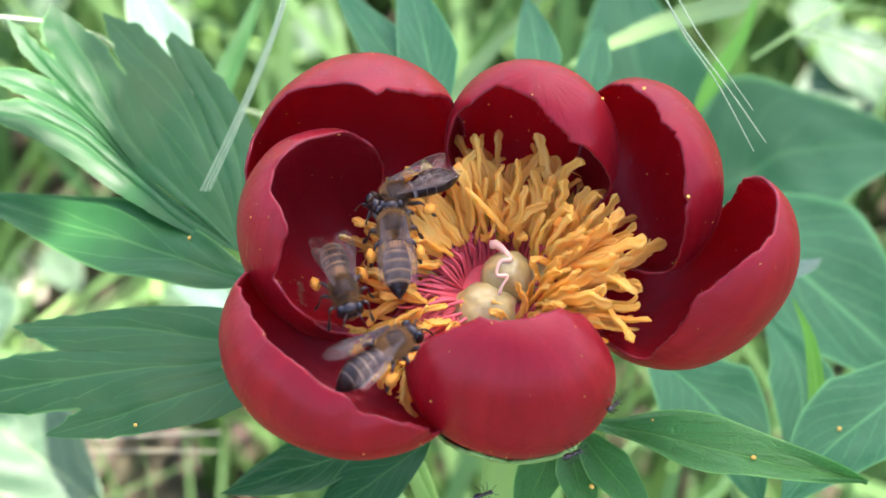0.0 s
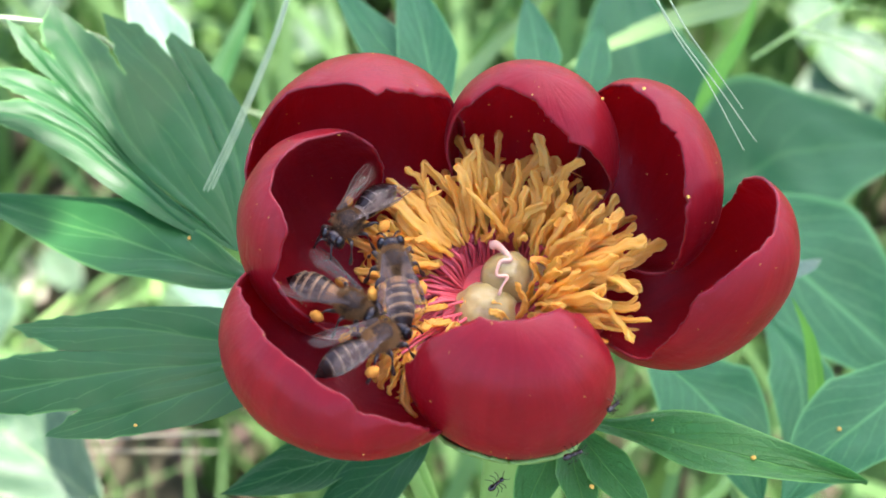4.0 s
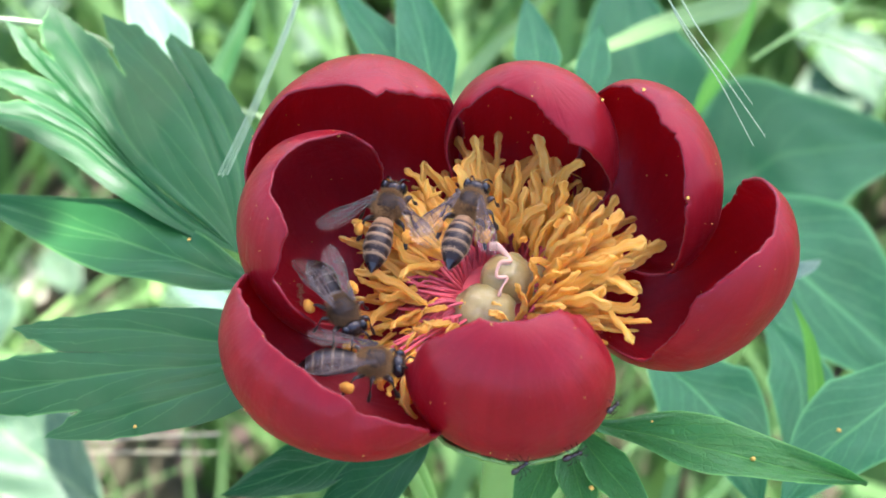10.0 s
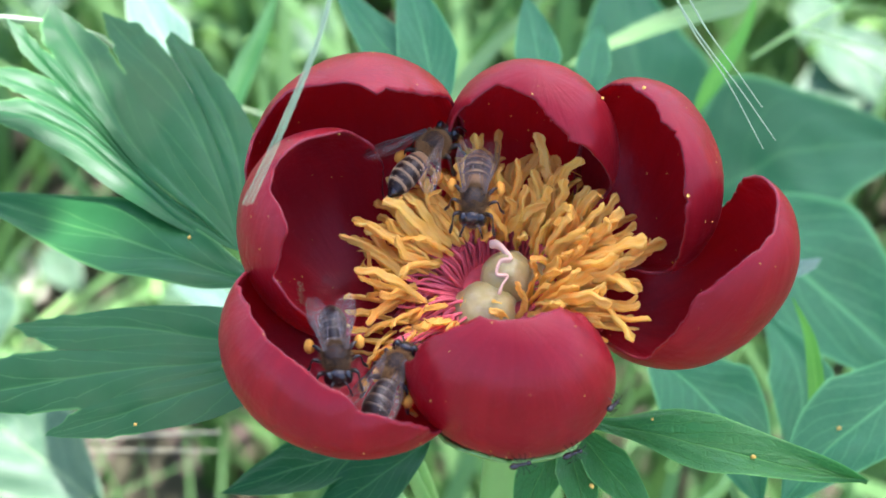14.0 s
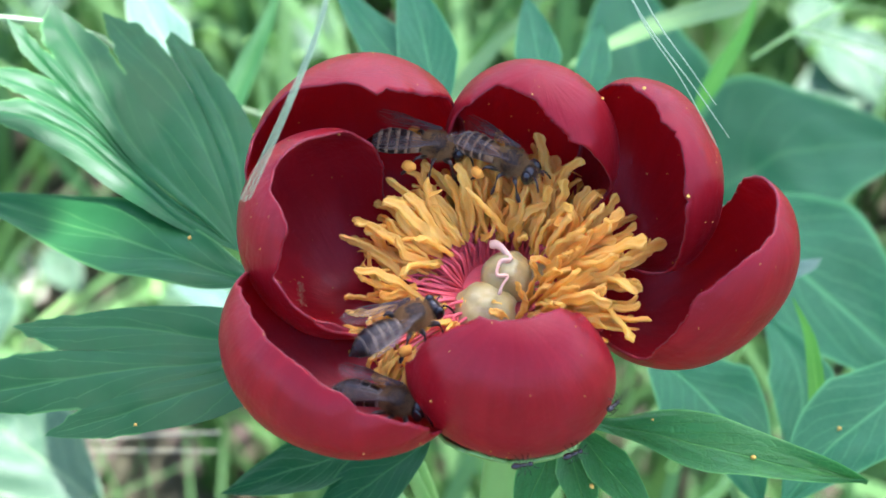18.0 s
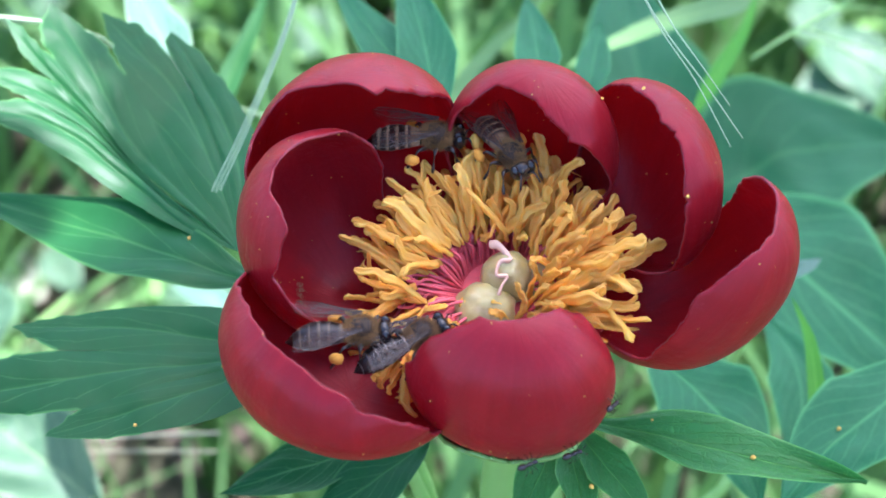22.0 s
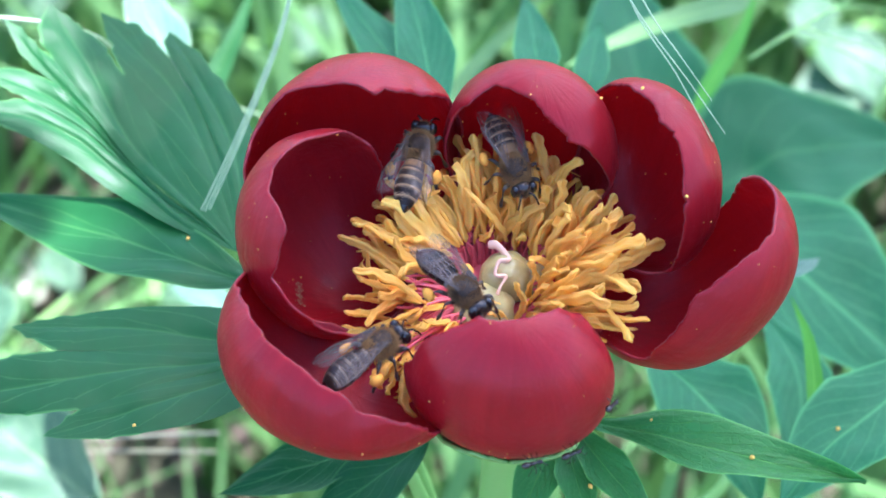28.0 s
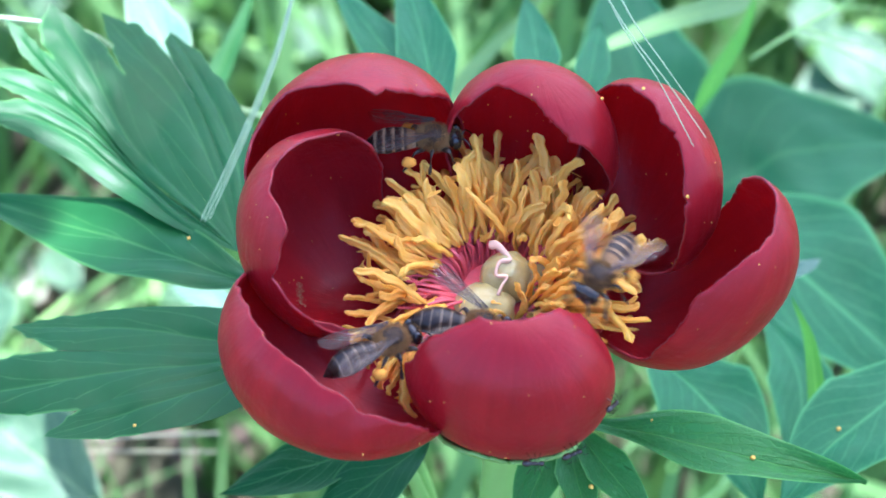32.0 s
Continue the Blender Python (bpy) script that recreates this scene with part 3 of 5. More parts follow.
def fan_leaf(lobes, z, parent, material, seed, curl=0.0, name="leaflet"):
    """A lobed blade: each lobe has a near margin, a midrib and a far margin (millimetres, seen from above). A margin is the line from the
    base to the notch, which two neighbours share, and the places between the notch and the tip. curl: how far the outer lobes bend upwards."""
    n, m = 64, 9
    bm = bmesh.new()
    lay = bm.loops.layers.uv.new("UVMap")

    def edge(seam, free, tip):
        a = bend([(x, y, 0) for x, y in seam], 40)
        b = bend([(x, y, 0) for x, y in (seam[-1], *free, tip)], n - 40)[1:]
        for k, p in enumerate(b[:-1]):
            f = math.sin(math.pi * (k + 1) / len(b))
            b[k] = p + Vector((noise.noise(p * 0.55 + Vector((0, 0, seed))), noise.noise(p * 0.55 + Vector((9, 0, seed))), 0)) * 0.7 * f
        return a + b

    def height(p):
        q = Vector((p.x, p.y, seed * 5))
        return z + 0.8 * noise.noise(q * 0.09) + 0.16 * noise.noise(q * 0.3)
    for (seam0, free0), rib, (seam1, free1) in lobes:
        mid = bend([(x, y, 0) for x, y in rib], n)
        sides = (edge(seam0, free0, rib[-1]), edge(seam1, free1, rib[-1]))
        rows = []
        for i in range(n + 1):
            row = []
            for j in range(-m, m + 1):
                v = abs(j) / m
                e = sides[0 if j < 0 else 1][i]
                p = mid[i].lerp(e, v)
                d = (p - mid[i]).length
                far = (e - mid[i]).length
                wide = min(1.0, far / 7) ** 1.6
                puff = 0.22 * math.sin(math.pi * v) * wide
                crease = 0.24 * (1 - math.exp(-(d / 0.8) ** 2)) * wide * (1 - i / n) ** 0.4
                rise = curl * max(0.0, -46 - p.x + 0.35 * (p.y - 34)) ** 1.15
                row.append((bm.verts.new(P(p.x + 0.26 * rise, p.y - 0.96 * rise, height(p) + puff + crease + rise)), (i / n, 0.5 + 0.5 * (j / m) * (0.86 if i < 40 else 1.0))))
            rows.append(row)
        for i in range(n):
            for j in range(2 * m):
                four = (rows[i][j], rows[i][j + 1], rows[i + 1][j + 1], rows[i + 1][j])
                f = bm.faces.new([q[0] for q in four])
                for lp, q in zip(f.loops, four):
                    lp[lay].uv = q[1]
    bmesh.ops.remove_doubles(bm, verts=bm.verts, dist=0.000004)
    bmesh.ops.recalc_face_normals(bm, faces=bm.faces)
    return part(name, bm, material, parent)


def petiole(line, parent, r=0.0011):
    return part("leaf", tube([P(*p) for p in line], lambda s: r * (1 - 0.35 * s), 12, 8), STEM, parent)


left = petiole([(-6, 2, -60), (-14, 4, -30), (-32.7, 15.3, -12)], plant)
O = (-32.8, 15.7)
DD, DA, AA, AB, BC = ([O, (-42, 23.3), (-49.5, 31.5), (-57.2, 38.6), (-63, 42.6)], [O, (-45.5, 27.8), (-52.8, 36.7), (-58.2, 43.0), (-60.4, 46.2)], [O, (-47, 30), (-56, 43), (-61.2, 51)],
                      [O, (-35.2, 20.6), (-39.9, 27.4), (-45.9, 38.5), (-50.8, 47.3)], [O, (-35, 27), (-39.5, 40.5), (-44.7, 50.7)])
fan_leaf([
    (([O, (-40, 19.2), (-47.3, 24), (-57.1, 32), (-64.5, 36.8)], [(-69, 39.3)]), [O, (-41, 20.8), (-48.5, 28.5), (-55.7, 35.2), (-63, 39.6), (-73, 41.5)], (DD, [(-67, 42.9)])),
    ((DD, [(-67.4, 45.6)]), [O, (-44, 25.5), (-52, 35), (-60.5, 43.5), (-72, 49.5)], (DA, [(-65, 49.0)])),
    ((DA, [(-64.8, 51.0)]), [O, (-46, 28.6), (-54.5, 39.5), (-61.5, 48.5), (-69, 59.5)], (AA, [(-65.3, 56.0)])),
    ((AA, [(-63.6, 56.5)]), [O, (-39.7, 24), (-48.6, 34.7), (-55.4, 48.2), (-62.8, 62)], (AB, [(-55.4, 54.6)])),
    ((AB, [(-53.6, 53.8)]), [O, (-36.5, 27.5), (-42.8, 43.2), (-49.5, 52), (-55.4, 60.4)], (BC, [(-49.6, 57.0)])),
    ((BC, [(-45.6, 53.4)]), [O, (-33.4, 26), (-35.2, 35), (-39.4, 45), (-45.2, 55.8)], ([O, (-30.5, 24), (-32, 36), (-35.8, 44.5)], [(-40.6, 51.6)]))],
    -11.6, left, DIVIDED, 1.0, 0.13)
low = petiole([(-6, 0, -60), (-14, 0, -30), (-32, 13.7, -14)], plant)
leaflet([(-30.3, 10.6, -12), (-39.9, 14.7, -12), (-51.7, 21.1, -14), (-72, 30.4, -17)], 6.4, low, DIVIDED, fold=0.1, seed=8, peak=0.55)
O = (-26, 0.2)
UP, DOWN = [O, (-36, 0.6), (-46, 1.0), (-55.5, 0.9)], [O, (-36, -2.5), (-44.5, -5.6), (-51.5, -8.4)]
fan_leaf([
    (([O, (-29, 5), (-35.5, 7.5), (-46, 7.9), (-52, 7.2)], [(-57.5, 6.2)]), [O, (-36, 2.6), (-46, 4.6), (-54, 4.9), (-61.4, 4.8)], (UP, [(-58.8, 3.2)])),
    ((UP, [(-62, -0.4)]), [O, (-34.7, -0.8), (-47.9, -2.6), (-61.6, -5.2), (-71, -6.4)], (DOWN, [(-59, -8.8)])),
    ((DOWN, [(-53.2, -9.6)]), [O, (-35, -4.2), (-43, -7.8), (-49, -10.0), (-55.4, -12.2)], ([O, (-29, -5.5), (-35.5, -9.8), (-43.7, -12)], [(-50, -12.6)]))],
    -13.0, low, DIVIDED, 2.0)
under = petiole([(0, -4, -80), (-4, -10, -50), (-17.5, -2.7, -30)], plant)
leaflet([(-15.9, -4.6, -26), (-21.6, -6.1, -27), (-28.2, -6.9, -29), (-35.6, -7.9, -32)], 4.6, under, seed=6)
leaflet([(-8.6, -5.1, -24), (-13.6, -8.8, -25), (-18.6, -11.7, -27), (-24.3, -14.8, -30)], 4.6, under, seed=7)
right = petiole([(2, -4, -60), (6, -10, -35), (9.2, -4.9, -20)], plant)
leaflet([(9.1, -5.9, -18), (18.7, -9, -17), (31.2, -11.9, -18), (45.2, -15.1, -19)], 4.2, right, YOUNG, fold=0.3, wave=0.3, seed=8, peak=0.55)
leaflet([(9.1, -5.6, -19), (12.4, -11.2, -19), (15.8, -15.6, -20), (19.8, -20.8, -22)], 3.0, right, YOUNG, seed=9)
leaflet([(8.5, -5.3, -20), (9.3, -11.3, -20), (10.2, -16.4, -20), (11.1, -21.6, -22)], 2.6, right, YOUNG, seed=10)
leaflet([(7.4, -5.5, -21), (5.9, -10.7, -21), (4, -15, -22), (2.6, -20.4, -24)], 3.0, right, YOUNG, seed=11)

neighbour = tagged(empty("peony_plant", (0, 0, 0)), "leafy peony shoots with blue-green divided leaves behind the bloom", "plant")
part("stem", tube([P(20, 60, -362), P(14, 50, -200), P(10, 40, -60)], lambda s: 0.002, 14, 8), STEM, neighbour)
back = petiole([(10, 40, -60), (0, 42, -30), (-6.4, 45.2, -20)], neighbour)
leaflet([(-7.6, 42.2, -18), (-8.7, 54.3, -18), (-10.3, 64.6, -18), (-14, 82.4, -20)], 4.4, back, LEAF_FAR, seed=12)
leaflet([(-8.8, 46.3, -20), (-13.7, 58.5, -20), (-18, 68.1, -22), (-23.9, 80.4, -24)], 3.8, back, LEAF_FAR, seed=13)
leaflet([(7.2, 49.5, -20), (7, 57.4, -20), (6.5, 66.3, -22), (5.5, 76.8, -24)], 3.4, back, LEAF_FAR, seed=14)
leaflet([(13.1, 52.2, -24), (14.6, 59, -24), (15.8, 66.8, -26), (17.1, 74.8, -28)], 2.6, back, LEAF_FAR, seed=15)
wide = petiole([(20, 40, -120), (40, 36, -90), (34.3, 67.9, -70)], neighbour)
leaflet([(34.6, 72.7, -70), (44.4, 62.1, -66), (54.9, 50.5, -66), (69.5, 35.8, -70)], 16, wide, LEAF_FAR, seed=16)
leaflet([(36.1, 81.4, -80), (45.9, 88.2, -76), (58, 93.4, -76), (77.9, 98.4, -80)], 17, wide, LEAF_DIM, seed=17)
leaflet([(31.7, 87.8, -80), (29.3, 101.4, -76), (27.2, 118.2, -76), (26.8, 146.3, -80)], 12, wide, LEAF_DIM, seed=18)
leaflet([(23.3, 29.3, -50), (29.1, 20.7, -48), (33.3, 13.8, -48), (37.2, 1.8, -50)], 8, wide, LEAF_FAR, seed=19)
leaflet([(42.9, 43.5, -60), (45.9, 32.2, -58), (45.8, 22.9, -58), (43.3, 12.3, -60)], 5, wide, LEAF_FAR, seed=20)
corner = petiole([(30, -10, -120), (60, -20, -90), (62, 23.4, -45)], neighbour)
leaflet([(64.8, 24.2, -42), (53.4, 11.9, -40), (45.7, 5.2, -40), (38.2, -3.5, -42)], 7.5, corner, LEAF_FAR, seed=21)

tip = petiole([(30, 36, -90), (34, 30, -60), (40.7, 33.9, -40)], neighbour)  # pale tip beside the bloom, its brightness put into the colour
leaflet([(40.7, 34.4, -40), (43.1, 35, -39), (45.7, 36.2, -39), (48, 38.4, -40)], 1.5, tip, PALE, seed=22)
# two leaflets that look sunlit through their paler colour
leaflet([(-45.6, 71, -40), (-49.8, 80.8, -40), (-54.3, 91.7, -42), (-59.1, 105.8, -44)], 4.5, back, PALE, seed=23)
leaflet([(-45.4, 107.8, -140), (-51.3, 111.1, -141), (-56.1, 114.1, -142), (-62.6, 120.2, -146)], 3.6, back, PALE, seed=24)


def weed(spot, leaves, label):
    """A low broad-leaved plant in the sun: a stem on the ground and round leaves on stalks."""
    root = tagged(empty("meadow_plant", (spot[0] * 0.001, spot[1] * 0.001, 0)), label, "plant")
    inv = Matrix.Translation((-spot[0] * 0.001, -spot[1] * 0.001, 0))
    made = [part("stem", tube([P(spot[0], spot[1], -364), P(spot[0] + 2, spot[1] + 3, -300)], lambda s: 0.0016, 6, 7), STEM, root)]
    for k, (c, size, az) in enumerate(leaves):
        a = Vector((math.cos(az), math.sin(az), 0.12)) * size
        made.append(part("leaf_stalk", tube([P(spot[0] + 2, spot[1] + 3, -304), P(*((Vector(c) - a) * 0.5 + Vector((spot[0], spot[1], -300)) * 0.5 + Vector((0, 0, 14)))), P(*(Vector(c) - a * 0.9))], lambda s: 0.0008, 8, 6), STEM, root))
        made.append(leaflet([Vector(c) - a, Vector(c) - a * 0.3 + Vector((0, 0, 1)), Vector(c) + a * 0.4 + Vector((0, 0, 1)), Vector(c) + a], size * 0.7, root, WEED, "leaf", 0.12, 0, (), "", 0.1, k + az, 0.5))
    for o in made:
        o.data.transform(inv)


weed((150, 330), (((88.3, 216, -190), 13, 0.5), ((94.6, 221.7, -186), 14, 2.0), ((92.7, 214.1, -194), 12, 3.9), ((86.8, 241.7, -190), 9, 1.2)), "low broad-leaved plant with pale sunlit leaves")
weed((-150, 160), (((-76.3, 51.4, -110), 14, 2.5), ((-89.5, 81.7, -110), 9, 1.5), ((-109.6, 140.8, -250), 13, 2.6), ((-124.5, 197.6, -255), 11, 1.4), ((-109.4, 217, -260), 9, 2.2), ((-115.2, 157.8, -255), 11, 4.0)), "low broad-leaved plant with pale sunlit leaves")
weed((-110, 330), (((-88.2, 317.1, -260), 12, 2.6), ((-129.1, 319.2, -262), 11, 0.4), ((-44.2, 307.6, -260), 11, 1.2), ((-72.5, 193.1, -240), 8, 0.3)), "low broad-leaved plant with pale sunlit leaves")


# ---- grass ----
def meadow(name, count, seed, box, tall, wide, label, material, bare=()):
    """Loose blades rising from the ground, one sheet of many; bare: patches of open soil (x, y, half-width)."""
    rng = random.Random(seed)
    verts, faces, uvs = [], [], []
    for _ in range(count):
        x, y = rng.uniform(box[0], box[1]), rng.uniform(box[2], box[3])
        h, w = rng.uniform(*tall), rng.uniform(*wide)
        if any(((x - gx) / gr) ** 2 + ((y - gy) / (gr * 2.4)) ** 2 < 1 for gx, gy, gr in bare):
            continue
        az, lean = rng.uniform(0, math.tau), rng.uniform(0.1, 0.75)
        tw = rng.uniform(0, math.pi)
        k = len(verts)
        n = 5
        for i in range(n + 1):
            s = i / n
            px = x + math.cos(az) * h * lean * s * s
            py = y + math.sin(az) * h * lean * s * s
            pz = h * s * (1 - 0.25 * lean * s) - 5
            ww = w * (1 - s ** 2.2) + 0.15
            verts += [((px - math.cos(tw) * ww) * 0.001, (py - math.sin(tw) * ww) * 0.001, pz * 0.001), ((px + math.cos(tw) * ww) * 0.001, (py + math.sin(tw) * ww) * 0.001, pz * 0.001)]
            if i:
                faces.append((k + 2 * i - 2, k + 2 * i - 1, k + 2 * i + 1, k + 2 * i))
    me = bpy.data.meshes.new(name)
    me.from_pydata(verts, [], faces)
    lay = me.uv_layers.new(name="UVMap")
    for p in me.polygons:
        for li, uv in zip(p.loop_indices, ((0, 0.1), (0, 0.9), (1, 0.9), (1, 0.1))):
            lay.data[li].uv = uv
    ob = hang(name, me, material, None)
    return tagged(ob, label, "grass", kind="stuff")


meadow("meadow_grass", 3300, 5, (-330, 420, -120, 620), (50, 260), (1.2, 5.0), "light green meadow grass in the sun", GRASS, ((-106, 178, 27), (-130, 248, 16), (112, 226, 24), (-120, 282, 22), (-96, 226, 16)))


def blade(line, width, material, label, name="grass_tuft", roll=0.0, peak=0.25):
    root = tagged(leaflet(line, width, None, material, name, 0.1, roll, (), "", 0.02, 0.3, peak), label, "grass")
    return root


dark_blade = blade([(-49.4, 70.1, -60), (-43.9, 92.8, -60), (-40.5, 102.8, -58), (-37.4, 114.5, -56)], 2.2, DEEP, "broad dark green grass blade behind the petals")
blade([(33.3, 80.6, -56), (38.7, 91.5, -56), (43.8, 101.4, -56), (47.4, 113.1, -56)], 1.6, LIME, "bright green upright grass blade")
blade([(45.1, 8.5, -46), (45.6, 17.7, -44), (45.3, 26.0, -43), (43.6, 33.7, -43)], 1.3, LIME, "lime green grass blade with a withered edge")
blade([(13.6, 96.7, -60), (22.3, 100.8, -58), (33, 105.2, -57), (47.5, 111.7, -58)], 2.8, GRASS, "bent bright green grass blade", peak=0.85)
blade([(-9.3, 101.1, -80), (-0.1, 117.9, -80), (7.1, 126, -78), (14.6, 135.8, -76)], 1.6, GRASS, "light green grass blade behind the petals")


awn_left = tagged(empty("grass_spikelet", P(0, 0, 0)), "pale grass spikelet with thin awns swaying in the wind", "grass")
for o, q in ((0, 0), (22, 6), (-16, 3)):
    pts = [(-22.7, 4.9, 48.5), (-24.8, -0.6, 43.9), (-28.6, -7.6, 38), (-32.1, -13.4, 33.2)]
    base = P(0, 0, 0)
    part("awn", tube([P(p[0] + o * 0.018 * (k + 1) / 3, p[1], p[2] + q * 0.05) - base for k, p in enumerate(pts)], lambda s: 0.00013 * (1 - 0.5 * s), 20, 6), AWN, awn_left)
awn_right = tagged(empty("grass_spikelet", P(0, 0, 0)), "thin pale grass awns hanging over the leaves", "grass")
for pts in ([(17.8, 18.2, 33.6), (20.7, 13.8, 29.8), (24.6, 9.3, 26.1), (28.7, 3.4, 21.2)], [(17.4, 18.2, 33.6), (21.3, 13.5, 29.6), (25.9, 8.8, 25.7), (30.1, 4.2, 21.8)], [(19.1, 18.2, 33.6), (22, 14.2, 30.2), (25.2, 10.8, 27.3), (28.6, 7.1, 24.2)]):
    base = P(0, 0, 0)
    part("awn", tube([P(*p) - base for p in pts], lambda s: 0.00012 * (1 - 0.6 * s), 20, 5), AWN, awn_right)


def stalk(name, lines, r, material, label):
    root = tagged(empty(name, (0, 0, 0)), label, "grass")
    for k, pts in enumerate(lines):
        part("stalk" if not k else "twig", tube([P(*p) for p in pts], lambda s: r * (1 if not k else 0.45) * (1 - 0.4 * s), 16, 6), material, root)
    return root


stalk("meadow_stalk", [[(-190, 130, -362), (-124.1, 111.7, -60), (-81.6, 62.5, -14), (-66.6, 57, -10), (-56.5, 58.2, -14), (-49, 68, -34), (-30, 92, -70)]], 0.00045, AWN, "pale green grass stem lying over the leaf")
stalk("dry_stem", [[(-190, 60, -362), (-142.5, 88.1, -160), (-99.4, 59.7, -118), (-78.2, 56.6, -112), (-61.2, 56.5, -110), (-45.3, 55.8, -108)]], 0.0004, STRAW, "dry straw-coloured grass stem")
stalk("dry_stem", [[(-190, 70, -362), (-142.1, 86, -160), (-101.3, 62.9, -126), (-77.2, 58.5, -118), (-60, 57.6, -116), (-46.3, 56, -114)]], 0.0003, STRAW, "dry straw-coloured grass stem")
stalk("wild_grass", [[(150, 120, -362), (77.8, 121.7, -60), (62.9, 112.4, -60), (52.4, 104.8, -60), (45.5, 100.7, -62)], [(62.9, 112.4, -60), (67.2, 115.9, -60), (72.3, 117.4, -60)], [(59.8, 110.3, -60), (64.8, 111.4, -60), (70.4, 110.1, -60)], [(54.5, 106.5, -60), (61.8, 102.8, -60), (69.2, 100.1, -60)], [(52.4, 104.8, -60), (59.8, 101.6, -60), (68.9, 96, -62)]], 0.0005, STEM, "thin branching wild grass panicle")


# added leaf shapes: cream ones imitate sunlit spots, brown ones shaded soil
def fallen_leaf(x, y, size, az, label, material):
    root = leaflet([(0, 0, 0), (size * 0.4, 0, size * 0.06), (size, 0, 0)], size * 0.42, None, material, "fallen_leaf", 0.2, 0, (), "", 0.1, x)
    for v in root.data.vertices:
        v.co.z -= TALL * 0.001
    root.matrix_world = Matrix.Translation((x * 0.001, y * 0.001, 0.006)) @ pose(0, 0, 0, 0, 0, az)
    tagged(root, label, "leaf", "fallen leaves on the ground")


fallen_leaf(122, 375, 30, 20, "cream leaf shape imitating a bright sunlit spot on the soil", CREAM)
fallen_leaf(129, 357, 24, 70, "cream leaf shape imitating a bright sunlit spot on the soil", CREAM)
fallen_leaf(125, 409, 18, 10, "cream leaf shape imitating a bright sunlit spot on the soil", CREAM)
fallen_leaf(146, 389, 22, 120, "cream leaf shape imitating a bright sunlit spot on the soil", CREAM)
# from here on the BROWN shapes darken gaps where soil lies in shade
fallen_leaf(-130, 213, 30, 30, "dark brown leaf shape imitating shaded soil", BROWN)
fallen_leaf(-146, 276, 26, 80, "cream leaf shape imitating a sunlit spot among the grass", CREAM)
fallen_leaf(-130, 297, 20, 60, "cream leaf shape imitating a sunlit spot among the grass", CREAM)
fallen_leaf(-151, 351, 24, 140, "dark brown leaf shape imitating shaded soil", BROWN)
fallen_leaf(-99, 276, 34, 15, "dark brown leaf shape imitating shaded soil", BROWN)
fallen_leaf(-84, 215, 34, 60, "dark brown leaf shape imitating shaded soil", BROWN)
fallen_leaf(119, 258, 30, 0, "dark brown leaf shape imitating shaded soil", BROWN)
fallen_leaf(22, 409, 28, 50, "dark brown leaf shape imitating shaded soil", BROWN)
fallen_leaf(-23, 213, 24, 50, "dark brown leaf shape imitating shaded soil", BROWN)


